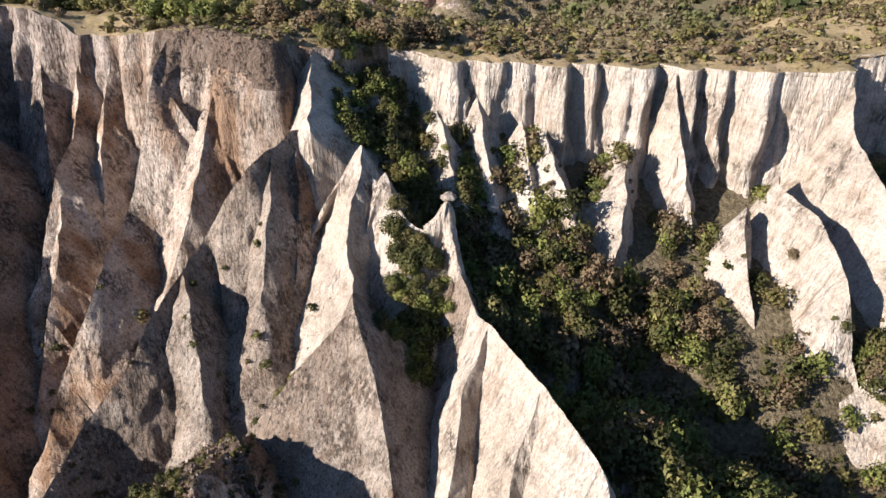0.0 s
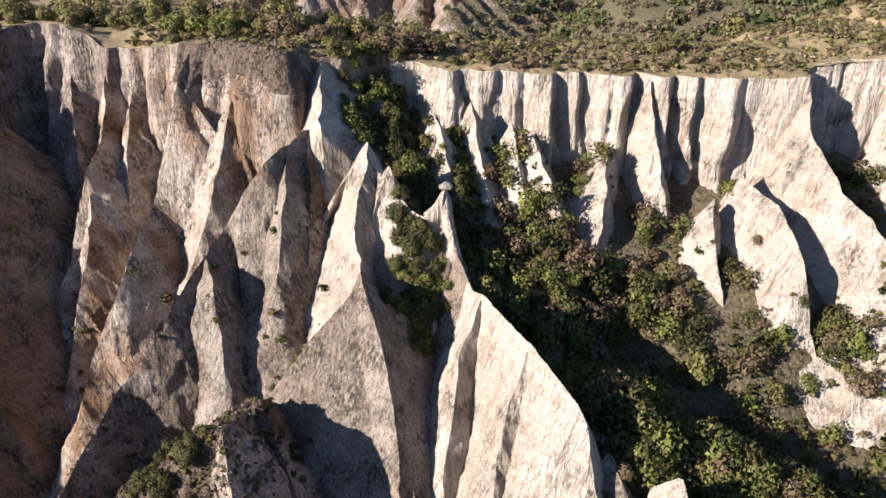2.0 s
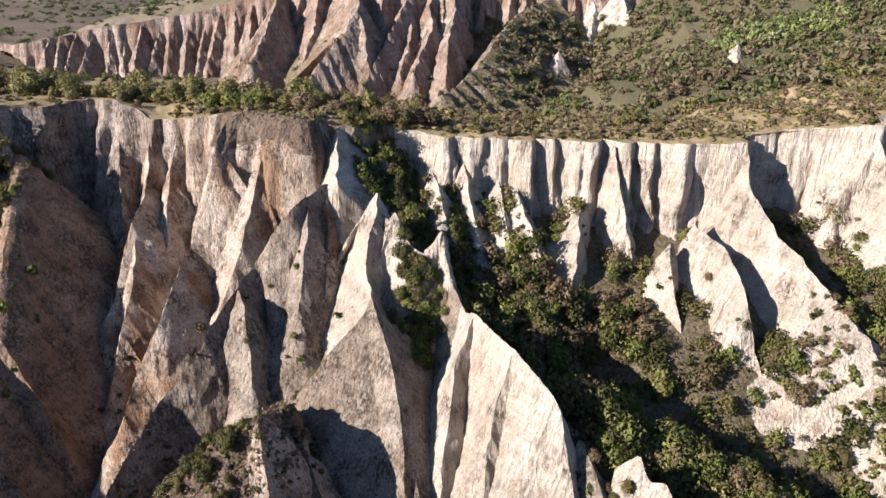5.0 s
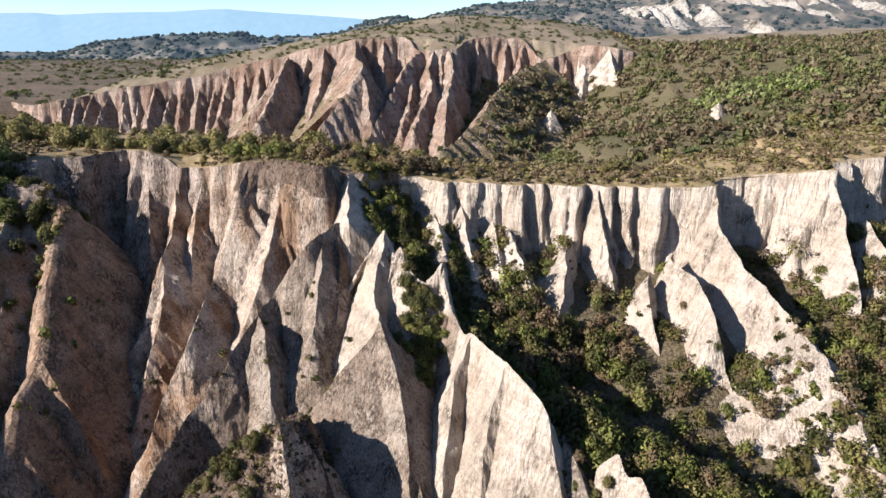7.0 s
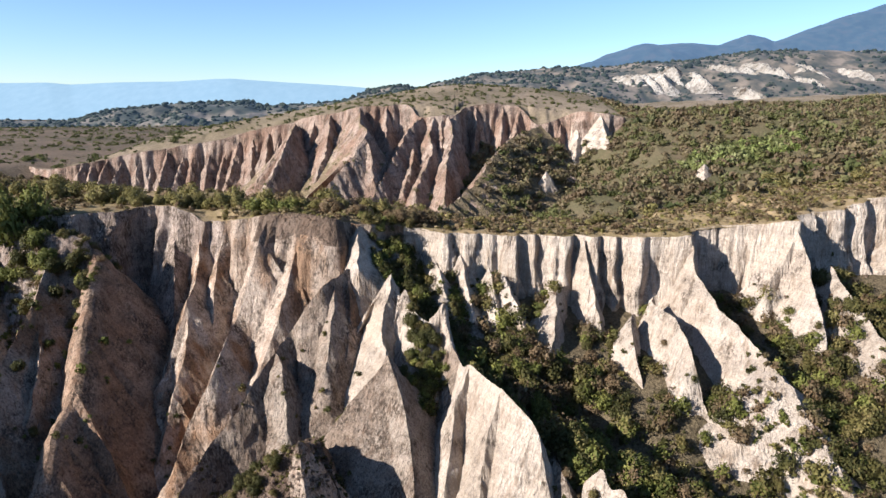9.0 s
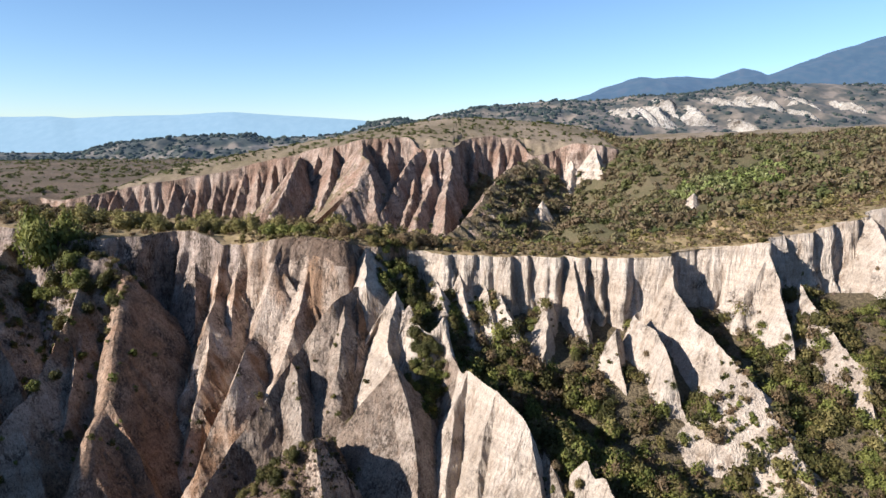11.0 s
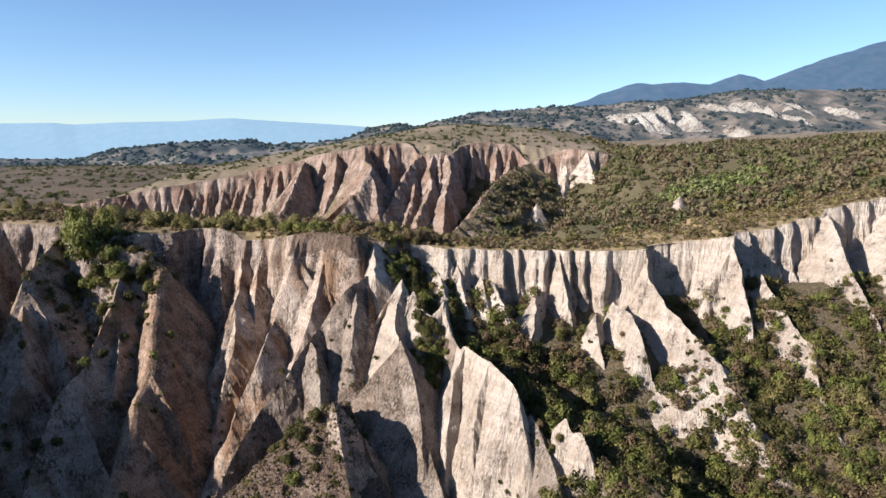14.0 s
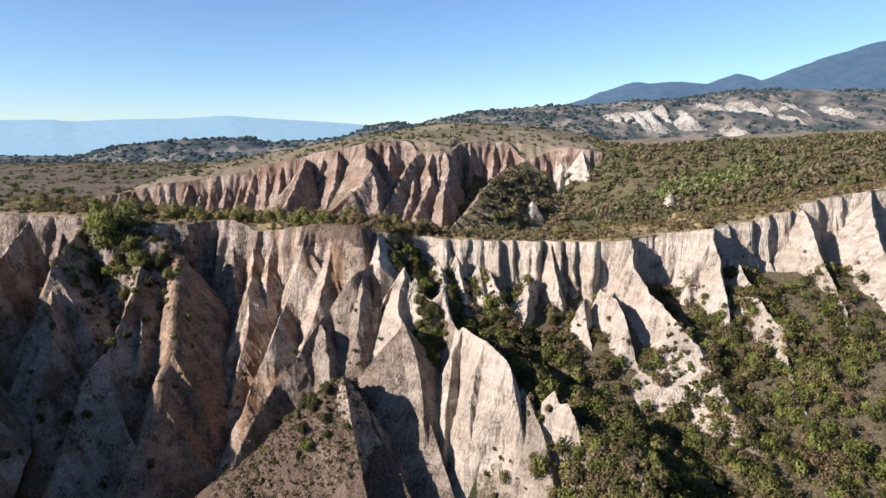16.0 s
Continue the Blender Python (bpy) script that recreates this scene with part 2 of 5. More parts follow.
def grid_faces(rows, cols, flip=False):
    i = np.arange((rows - 1) * cols).reshape(rows - 1, cols)[:, :-1].ravel()
    q = np.stack([i, i + 1, i + cols + 1, i + cols], 1)
    return q[:, ::-1] if flip else q


SOLID = []  # meshes that carry plants


def grid_object(name, p, mat, flip=False, solid=True):
    rows, cols = p.shape[:2]
    ob = new(name, mesh_of(name, p, grid_faces(rows, cols, flip), mat))
    if solid:
        SOLID.append((p.reshape(-1, 3), grid_faces(rows, cols, flip)))
    return ob


# ---- the lie of the land ----
GULLY = curve([(-20, 4, 0), (-15, -9, 0), (-3, -18, 0), (8, -29, 0), (21, -39, 0), (32, -48, 0), (46, -66, 0), (60, -92, 0)], 2.0)


MESA_RIM = [(-330, 372, -19), (-292, 336, -18), (-269, 330, -14.6), (-253, 338, -11), (-232, 342, -7), (-203, 346, -2), (-175, 350, 2.3), (-143, 350, 10.9), (-120, 346, 14.9), (-101, 333, 20.6), (-82, 322, 22.8), (-64, 310, 27.3), (-45, 314, 28.1),
            (-31, 313, 28.6), (-24, 303, 21.5), (-14, 299, 21.5), (-5, 299, 22.0), (1, 303, 22.5), (6, 319, 27.2), (25, 325, 29.6), (44, 323, 27.5), (51, 314, 18.5), (58, 311, 16), (73, 318, 20.9), (83, 312, 24.9), (95, 304, 24), (112, 306, 21)]


def mesa_top(x):
    return np.interp(x, [p[0] for p in MESA_RIM], [p[2] for p in MESA_RIM])


def mesa_rim_y(x):
    return np.interp(x, [p[0] for p in MESA_RIM] + [140], [p[1] for p in MESA_RIM] + [330])


def mesa_plain(x, y):
    """The mesa's pasture, rising from the rim to a far edge."""
    k = [-330, -280, -246, -147, -78, -26, 15, 70, 122]
    return np.interp(x, k, [-22, -15, 0.6, 20, 33.6, 42, 45.5, 42, 36]) + np.clip(np.asarray(y, float) - 415, -150, 0) * np.interp(x, k, [0.03, 0.05, 0.1, 0.135, 0.105, 0.14, 0.185, 0.19, 0.15])


KNOLL = curve([(11, -46.5, -21), (14.5, -50.5, -23.5), (16, -54.5, -27.5), (21, -63, -29.5), (27, -67, -27.5), (31, -73, -31), (34, -80, -39)], 1.5)


def land(x, y):
    """Height of the low ground."""
    x, y = np.asarray(x, float), np.asarray(y, float)
    yn = np.minimum(y, 0)
    left = np.maximum(-22 + 0.6 * yn - 0.5 * np.maximum(0, -30 - yn), -84)
    right = np.maximum(-11.2 + 0.445 * yn, -58)
    shift = 26 * step(-38, -58, y)
    near = left + (right - left) * step(-24, -3, x - shift)
    near = near + 3.0 * step(60, 100, x) + fbm(x / 14, y / 14) * 1.6 + fbm(x / 4, y / 4) * 0.5
    d = np.min(np.hypot(x[..., None] - GULLY[::2, 0], y[..., None] - GULLY[::2, 1]), -1) if x.size < 90000 else 99.0
    near = near - 2.5 * step(10, 2, d) + 2.0 * step(56, 68, x) * step(-48, -38, y) * step(-3, -16, y) - 3.5 * step(16, 5, np.hypot(x - 44, y + 44)) + 6.5 * step(12, 4, np.hypot(x - 4, y + 27))
    near = np.maximum(near, np.max(KNOLL[:, 2] - 1.2 * np.hypot(x[..., None] - KNOLL[:, 0], y[..., None] - KNOLL[:, 1]), -1) + 0.8 * fbm(x / 3, y / 3)) if x.size < 90000 else near
    valley = -38 + 20 * step(-282, -330, x) * step(200, 320, y)
    cap = 21 + 0.05 * np.maximum(0, x - 150)
    hill = np.minimum(cap, -69.4 + 0.15 * x + 0.249 * y - 0.5 * np.maximum(0, 62 - x) - 0.6 * np.maximum(0, 115 - x) * step(180, 245, y) + 0.12 * np.maximum(0, x - 180))
    hill = np.maximum(hill, 4 - 0.35 * np.abs(y - 30) - 0.4 * np.maximum(0, 120 - x) + 0.1 * (x - 120))
    far = np.maximum(valley, hill + 7 * fbm(x / 55, y / 55) * step(40, 90, x)) + fbm(x / 30, y / 30) * 3.0
    top = mesa_plain(x, y) + fbm(x / 90, y / 90) * 1.5
    far = far + (np.maximum(top, far) - far) * step(20, 40, y - mesa_rim_y(x)) * step(150, 105, x)
    r = np.hypot(x, y)
    far = far + (-75 - far) * step(1300, 2400, r)
    # unseen hill added behind the viewpoint to block low sky light
    near = near + 150 * step(-235, -420, y)
    return near + (far - near) * step(8, 55, y)


# ---- ground: one sheet out to the horizon ----
def axis_lines(inner, gap, outer, n):
    a = np.arange(inner[0], inner[1] + gap, gap)
    lo = a[0] - np.cumsum(np.geomspace(gap, 420, n))
    hi = a[-1] + np.cumsum(np.geomspace(gap, 420, n))
    return np.r_[np.clip(lo[::-1], -outer, None), a, np.clip(hi, None, outer)]


gx, gy = axis_lines((-130, 125), 1.1, 4700, 44), axis_lines((-75, 12), 1.1, 4700, 90)
gx, gy = np.unique(gx), np.unique(gy)
GX, GY = np.meshgrid(gx, gy)
GZ = np.concatenate([land(GX[k : k + 60], GY[k : k + 60]) for k in range(0, len(gy), 60)])
ground = grid_object("ground", np.stack([GX, GY, GZ], -1), (M_SOIL, M_TAN, M_FAR, M_HILL, M_DARK_VALLEY, M_PLAIN))
_c = np.stack([(GX[:-1, :-1] + GX[1:, 1:]) / 2, (GY[:-1, :-1] + GY[1:, 1:]) / 2], -1).reshape(-1, 2)
_edge = _c[:, 1] - mesa_rim_y(_c[:, 0])
_kind = np.where(_c[:, 1] < np.where(_c[:, 0] < 0, -50, -92), 4, np.where((_c[:, 1] > 25) & (_c[:, 0] > -40) & (_edge < 5), 3, np.where((_c[:, 1] < 20) & (_c[:, 0] < -14), 1, np.where((_c[:, 0] < -275) & (_c[:, 1] > 180), 5, np.where(_edge > 5, 2, 0)))))
ground.data.polygons.foreach_set("material_index", _kind.astype(np.int32))
tagged(ground, "dry scrubby valley floor and slopes of pale earth", "ground", kind="structure")

# ---- the rim of the near plateau and its cliff ----
RIM = curve([(-190, 24, 6), (-140, 20, 6), (-112, 12, 5.5), (-100, 4, 4.8), (-91, 3.5, 4.6), (-84, 9, 4.6), (-77, 15, 4.8), (-70, 10.5, 5.3), (-62, 8.5, 2.6),
             (-55, 5, 3.2), (-49, 1, 4.6), (-44.5, -0.5, 5.5), (-37, -4, 6.0), (-31.5, -7.2, 6.0), (-29.2, -7.4, 5.6), (-28, -4.2, 4.4), (-22.5, -2.8, 3.9), (-19.5, 1, 3.2), (-16, 3.5, 2.4),
             (-7, 0.8, 1.6), (3, 0.5, 1.2), (12, 0.8, 1.1), (21, 0.5, 1.1), (32, -1.5, 1.2), (40, -3.4, 1.6), (46.2, -3.8, 2.0),
             (47.8, 1.0, 2.2), (53, 2.4, 2.8), (59, 1.4, 3.4), (66, -2.4, 4.8), (68.6, -3.6, 5.2), (70.4, 2.6, 5.2), (76, 6.5, 5.4), (84, 8, 6.2), (92, 11, 8.0), (101, 12.5, 9.6), (103.2, 17.6, 10.2), (110, 20, 11.6), (126, 22, 14),
             (150, 27, 18), (200, 34, 25)], 0.35)
CLEFTS = np.array([-32, -12, -5.3, 0.7, 4.5, 9.3, 13.2, 21.6, 27.2, 31.2, 37.2, 47.5, 54.2, 59.7, 70.5, 77, 86, 92, 99, 111, 119, 130, 145, 160, 200])


WEST = np.array([-190, -150, -138, -128, -118, -109, -101, -95, -88, -81.5, -77, -72, -66.5, -61, -57, -51, -46.5, -42, -38])
CRNG = np.random.default_rng(21)
BOLD = np.r_[0.5, 0.5, 0.9, 0.7, 0.5, 1.3, 0.7, 1.25, 1.0, 0.8, 0.9, 0.45, 0.2, 0.3, CRNG.choice([0.5, 0.8, 1.0], len(CLEFTS) - 14)]
TURN = CRNG.uniform(0.66, 0.92, len(CLEFTS))


BOLD, TURN = np.r_[np.tile([0.7, 1.3, 0.5, 1.0], 5)[: len(WEST)], BOLD], np.r_[np.tile([0.62, 0.85, 0.74], 7)[: len(WEST)], TURN]
CLEFTS = np.r_[WEST, CLEFTS]


def flutes(x, wave=0.0):
    """1 on a rib, 0 in a cleft between two ribs."""
    k = np.clip(np.searchsorted(CLEFTS, x), 1, len(CLEFTS) - 1)
    u = np.clip((x - CLEFTS[k - 1]) / (CLEFTS[k] - CLEFTS[k - 1]), 0, 1)
    bold, turn = BOLD[k], np.clip(TURN[k] + wave, 0.35, 0.95)
    return bold * np.where(u < turn, np.clip(u / turn, 0, 1) ** 0.8, 1 - np.clip((u - turn) / (1 - turn), 0, 1) ** 1.6)


def outward(p):
    t = np.gradient(p[:, :2], axis=0)
    t = np.stack([np.convolve(np.pad(t[:, k], 9, "edge"), np.ones(19) / 19, "valid") for k in (0, 1)], 1)
    t /= np.linalg.norm(t, axis=1)[:, None]
    return np.stack([t[:, 1], -t[:, 0]], 1)


def weather(p, out, reach, rill=0.9, fine=0.3, grain=1.0):
    """Moves the points of a face in and out: ribs that run down, ledges, crumbling."""
    x, y, z = p[..., 0] / grain, p[..., 1] / grain, p[..., 2] / grain
    broad = 1 - 2 * np.abs(vnoise(x / 5.0 + 11, y / 5.0, z / 40))
    rib = np.abs(vnoise(x / 1.5 + 31, y / 1.5, z / 15))
    rib2 = np.abs(vnoise(x / 0.75, y / 0.75 + 9, z / 6))
    crumb = fbm(x / 1.0, y / 1.0, z / 1.4, 4)
    move = reach * rill * (0.42 * broad + 0.2 - 0.5 * rib + 0.1 - 0.32 * rib2) + fine * crumb * np.minimum(1, 0.3 + reach)
    p[..., 0] += out[..., 0] * move
    p[..., 1] += out[..., 1] * move
    p[..., 2] += 0.12 * crumb * reach
    return p


RIM_OUT = outward(RIM)
FL = flutes(RIM[:, 0])
AMP = np.interp(RIM[:, 0], [-130, -60, -25, -10, 60, 75, 200], [1.7, 1.5, 0.8, 1.9, 2.0, 2.2, 2.2])
RIM[:, :2] += RIM_OUT * ((FL - 0.6) * AMP * 0.6)[:, None]
RIM[:, :2] += RIM_OUT * (0.35 * fbm(RIM[:, 0] / 1.2, RIM[:, 1] / 1.2, 0, 3))[:, None]
RIM[:, 2] += 0.3 * fbm(RIM[:, 0] / 2.5, 4.0, 0, 3)


def cliff(name, a, b, slope, mat, label):
    sel = (RIM[:, 0] >= a) & (RIM[:, 0] <= b)
    base, out, fl, amp = RIM[sel], RIM_OUT[sel], FL[sel], AMP[sel]
    depth = np.maximum(base[:, 2] - land(base[:, 0] + 6 * out[:, 0], base[:, 1] + 6 * out[:, 1]) + 8, 10)
    u = np.linspace(0, 1, 56)[:, None]
    h = depth[None] * u**1.1
    reach = np.minimum(1, h / 3.0)
    cap = step(-50, -44, base[:, 0]) * step(-27.5, -30, base[:, 0])
    wander = base[None, :, 0] + 1.3 * vnoise(base[None, :, 0] / 6, h / 7) * np.minimum(1, h / 4) + 0.10 * h * vnoise(base[None, :, 0] / 13, 5.0)
    fl2 = flutes(wander.ravel(), (0.22 * vnoise(base[None, :, 0] / 5, h / 6 + 40)).ravel()).reshape(h.shape)
    bold = 0.95 + 0.75 * vnoise(base[None, :, 0] / 9, h / 8 + 20)
    wide = (h + 0.016 * h * h) / math.tan(radians(slope)) + 3.2 * cap[None] * np.minimum(h / 6.5, 1) ** 0.8 + (fl2 - 0.35) * bold * amp[None] * np.minimum(0.42 + h / 7, 1.25)
    o = np.broadcast_to(out[None], h.shape + (2,))
    p = np.stack([base[None, :, 0] + o[..., 0] * wide, base[None, :, 1] + o[..., 1] * wide, base[None, :, 2] - h], -1)
    ob = grid_object(name, weather(p, o, reach, 0.7), mat, flip=True)
    if isinstance(mat, tuple):
        edge = h[:-1, :-1] - 4.5 - 2.5 * fbm(base[None, :-1, 0] / 3, h[:-1, :-1] / 3)
        ob.data.polygons.foreach_set("material_index", ((edge < 0) & (cap[None, :-1] > 0.4)).astype(np.int32).ravel())
    return tagged(ob, label, "cliff", kind="structure")


cliff("cliff_west", -190, -57, 81, M_DUSK, "brown lichened sandstone cliff under a plateau edge")
cliff("cliff_middle", -57.4, -16, 81, (M_TAN, M_HEATH), "tan weathered sandstone cliff under a plateau edge")
cliff("cliff_east", -16.3, 200, 80, M_PALE, "pale fluted sandstone cliff under a plateau edge")

back = np.r_[0, 0.25, 0.6, 1.0, np.geomspace(1.5, 60, 44)]
PB = back[:, None]
drop = 0.42 * np.maximum(0, PB - np.interp(RIM[None, ::2, 0], [-130, -30, 0, 60, 110], [42, 26, 20, 24, 60])) + 0.35 * np.exp(-PB / 0.5)
px = np.broadcast_to(RIM[None, ::2, 0], (len(back), len(RIM[::2])))
py = RIM[None, ::2, 1] + PB
smoothz = np.convolve(np.pad(RIM[:, 2], 60, "edge"), np.ones(121) / 121, "valid")[::2]
pz = RIM[None, ::2, 2] + (smoothz[None] - RIM[None, ::2, 2]) * step(0, 6, PB) - drop + 0.9 * fbm(px / 7, py / 7) * step(0, 4, PB) + 0.25 * fbm(px / 1.5, py / 1.5, 0, 3)
plateau = grid_object("plateau", np.stack([px, py, pz], -1), M_GRASS)
tagged(plateau, "strip of dry grass along the plateau top", "ground", kind="structure")


# ---- sandstone spurs and spires ----
def spur(crest, slopes=(68, 62, 68), mat=M_TAN, label="", foot=4.0, rill=0.9, gap=0.46, sharp=0.08, name="sandstone_spur", keep=False, rough=0.35, parent=None, deep=0.0, ribs=True, side=False, grain=1.0):
    """A fin of rock: its crest runs down to a tip; slopes in degrees of its east face, nose and west face where it runs south."""
    c = curve(crest, gap)
    n = len(c)
    s = np.arange(n) * gap
    seed = crest[0][0]
    t = np.gradient(c[:, :2], axis=0)
    t = np.stack([np.convolve(np.pad(t[:, k], 5, "edge"), np.ones(11) / 11, "valid") for k in (0, 1)], 1)
    t /= np.linalg.norm(t, axis=1)[:, None] + 1e-9
    nl = np.stack([-t[:, 1], t[:, 0]], 1)
    ease = step(0, 3, s) * step(0, 2, s[-1] - s)
    c[:, :2] += nl * (rough * 1.3 * fbm(s / 3.2, seed, 0, 3) * ease)[:, None]
    c[:, 2] += rough * 1.6 * fbm(s / 2.4, seed + 40, 0, 4) * ease
    fan = np.linspace(0, np.pi, 20)[1:-1]
    tip_dir = np.stack([nl[-1, 0] * np.cos(fan) + t[-1, 0] * np.sin(fan), nl[-1, 1] * np.cos(fan) + t[-1, 1] * np.sin(fan)], 1)
    base = np.vstack([c, np.repeat(c[-1:], len(fan), 0), c[::-1]])
    out = np.vstack([nl, tip_dir, -nl[::-1]])
    ang = np.r_[np.full(n, slopes[0]), slopes[1] + (np.where(fan < np.pi / 2, slopes[0], slopes[2]) - slopes[1]) * np.abs(np.cos(fan)) ** 2, np.full(n, slopes[2])]
    depth = np.clip(base[:, 2] - land(base[:, 0] + 4 * out[:, 0], base[:, 1] + 4 * out[:, 1]) + foot, 5, 45) if not deep else np.full(len(base), deep)
    depth = np.convolve(np.pad(depth, 6, "edge"), np.ones(13) / 13, "valid")
    rows = int(np.clip(depth.max() / (1.3 * gap), 14, 64))
    h = depth[None] * (np.linspace(0, 1, rows)[:, None] ** 1.15)
    wide = (h + 0.010 * h * h) / np.tan(np.radians(ang))[None] + sharp * (1 - np.exp(-h / 0.35))
    reach = np.minimum(1, h / 4.0)
    o = np.broadcast_to(out[None], h.shape + (2,))
    p = np.stack([base[None, :, 0] + o[..., 0] * wide, base[None, :, 1] + o[..., 1] * wide, np.broadcast_to(base[None, :, 2], h.shape) - h], -1)
    ob = grid_object(name, weather(p, o, reach, rill, 0.3 * grain, grain), mat)
    if ribs and not parent and s[-1] > 9:
        r = random.Random(int(seed * 10) + n)
        at = 3.0
        while at < s[-1] - 3:
            i = int(at / gap)
            for side, face in ((1, slopes[0]), (-1, slopes[2])):
                drop = depth[i] * r.uniform(0.45, 0.8)
                if drop < 6 or r.random() < 0.6:
                    continue
                way, proud, line = nl[i] * side + t[i] * r.uniform(-0.1, 0.45), grain * r.uniform(0.2, 0.5), []
                for k in (0.14, 0.4, 0.7, 1.0):
                    d = drop * k
                    run = (d + 0.010 * d * d) / math.tan(radians(face)) + sharp + proud * math.sin(math.pi * min(1.0, 0.25 + 0.75 * k))
                    line.append((c[i, 0] + way[0] * run, c[i, 1] + way[1] * run, c[i, 2] - d))
                spur(line, (76, 74, 76), mat, "", foot=1, rill=rill, gap=max(1.25, gap), sharp=0.15, rough=0.5, parent=ob, deep=0.5 * drop, side=True, grain=grain)
            at += grain * r.uniform(5.0, 10.0)
    if parent:
        ob.parent = parent
        ob.name = "rib"
        tagged(ob, label)
        if side:
            SOLID.pop()
    elif not keep:
        tagged(ob, label or "weathered tan sandstone fin below the cliff", "rock spur", group="sandstone spurs")
    return ob


PALE = "pale cream sandstone spur catching the sun"
# west block
spur([(-70.4, 12.6, 4.2), (-69.6, 8.5, -2.2), (-67.7, 1.8, -9.6), (-66.6, -3, -17), (-66, -8, -26)], (60, 60, 68), M_DUSK, "brown sandstone buttress in a shaded recess")
spur([(-63.6, 10.5, 2), (-62.8, 4, -5), (-62.0, -1, -9.6), (-60.5, -9.4, -11.4), (-61.6, -12.5, -16.5), (-63.2, -16.5, -24)], (56, 58, 70), M_FIN)
spur([(-60.6, -9, -11.9), (-59.6, -13.5, -16.6), (-58.7, -17.4, -19.1), (-59.6, -23, -27), (-60.5, -28, -35)], (57, 60, 70), M_FIN)
spur([(-56.8, 7, 2.2), (-57.6, 2, -5), (-57, -4, -11), (-55.6, -10, -18)], (57, 60, 70), M_FIN)
spur([(-45.2, 1.2, 5.2), (-45.6, -4.5, 2.6), (-46, -8.2, -0.7), (-47.5, -11.2, -7.6), (-49.2, -14.8, -14.4), (-49.7, -19, -16.4), (-49.8, -23, -17.7), (-50.6, -28.6, -21.8), (-53.1, -31.2, -27.4), (-54.4, -35.5, -33)], (55, 58, 72), M_FIN, "long tan sandstone fin with a pale crest and brown flank", rough=0.25)
spur([(-36, -4.5, 5.4), (-38.3, -10.2, -3.2), (-39.2, -15, -9.4), (-40.6, -20, -16), (-42.4, -23, -21)], (64, 58, 50), M_FIN)
spur([(-20, 2.5, 1.6), (-16.5, -4, -3), (-12, -11, -9), (-6, -17, -15)], (46, 42, 46), M_SOIL, "earth slope under thick scrub at the head of a gully", rill=0.4)
pyramid = spur([(-25.4, -12.4, -3.8), (-26.2, -14.3, -3.2), (-28, -16.8, -4.0), (-30.7, -20.8, -5.5), (-34, -22.5, -9.8), (-36.3, -22.8, -13.4), (-38.3, -27.2, -16.1), (-40.4, -32.7, -19.0), (-42.8, -36.6, -23.3), (-46.7, -40.5, -27.7), (-49.5, -51.8, -33.4), (-51.5, -57.5, -39)], (68, 62, 70), M_GREY, "grey-tan sandstone fin with a long broken crest", rough=0.25, rill=0.6, ribs=False)
spur([(-38, -27, -16), (-36.3, -30.4, -16.6), (-35.2, -33, -19.2), (-34.2, -37, -26)], (66, 60, 58), M_GREY, parent=pyramid)
spur([(-28.4, -17.5, -4.6), (-28, -22, -8), (-28, -25, -11.8), (-28.6, -29, -18)], (64, 60, 56), M_GREY, parent=pyramid)
spur([(-26, -15, -4.5), (-25.2, -20, -10), (-25.2, -25, -16.2), (-25.4, -29, -24)], (64, 60, 58), M_TAN, parent=pyramid)
pyramid = spur([(-27, -43, -25), (-28.3, -50, -21.5), (-28.4, -53, -20.2), (-26.6, -58, -24.4), (-25.5, -61, -31)], (60, 66, 66), M_TAN, "tan sandstone tower with scrub on its shoulder")
spur([(-29, -52, -20.6), (-34, -54, -24), (-41, -58, -30), (-47, -62, -38)], (44, 42, 50), M_HEATH, "scrubby brown earth shoulder", parent=pyramid, rill=1.5)
spur([(-27, -46, -22.5), (-33, -50, -24.5), (-40, -53, -29), (-46, -56, -35)], (42, 40, 46), M_HEATH, "scrubby brown earth shoulder", parent=pyramid, rill=1.5)
# middle: towers and pyramids
pyramid = spur([(-19.6, -15.5, -8), (-18.2, -17.4, -4.6), (-17.2, -18.9, -3.4), (-17.8, -22, -7.2), (-18.4, -25.5, -10.8), (-17.8, -29, -13.8), (-17.2, -32, -14.6)], (70, 64, 60), M_PALE, "pale leaning sandstone tower beside a gully", ribs=False, rough=0.5, rill=1.1, gap=0.36)
spur([(-16.6, -19.8, -6.0), (-15.4, -20.6, -6.6), (-14.4, -21, -5.3), (-13.2, -22.6, -7.8), (-11.6, -25, -9.4), (-9.6, -26, -10.2)], (66, 66, 64), M_PALE, "small pale spike", gap=0.24, parent=pyramid, rough=0.2)
pyramid = spur([(-17.5, -29.5, -15.6), (-17, -33.5, -13.8), (-16.3, -36.7, -13.1), (-13.6, -43, -18.3), (-12, -48, -25), (-11.4, -52, -32)], (56, 66, 70), M_GREY, "grey-cream pyramid of weathered sandstone with a sharp front rib", rill=0.4, rough=0.2, ribs=False)
spur([(-16.5, -36.5, -13.3), (-19.6, -37.9, -16.6), (-23, -39.2, -20.4), (-26.8, -40.3, -25.5), (-31, -40.8, -31.1)], (54, 60, 70), M_GREY, "grey-cream side crest", parent=pyramid, rill=0.4, rough=0.2)
spur([(-13, -21, -13), (-9.5, -24.5, -13.5), (-7.1, -26.7, -11.4), (-5.6, -29.2, -14), (-4.2, -33, -14.9)], (68, 66, 68), M_GREY, "narrow saddle of rock below a pinnacle", rill=0.5, rough=0.25)
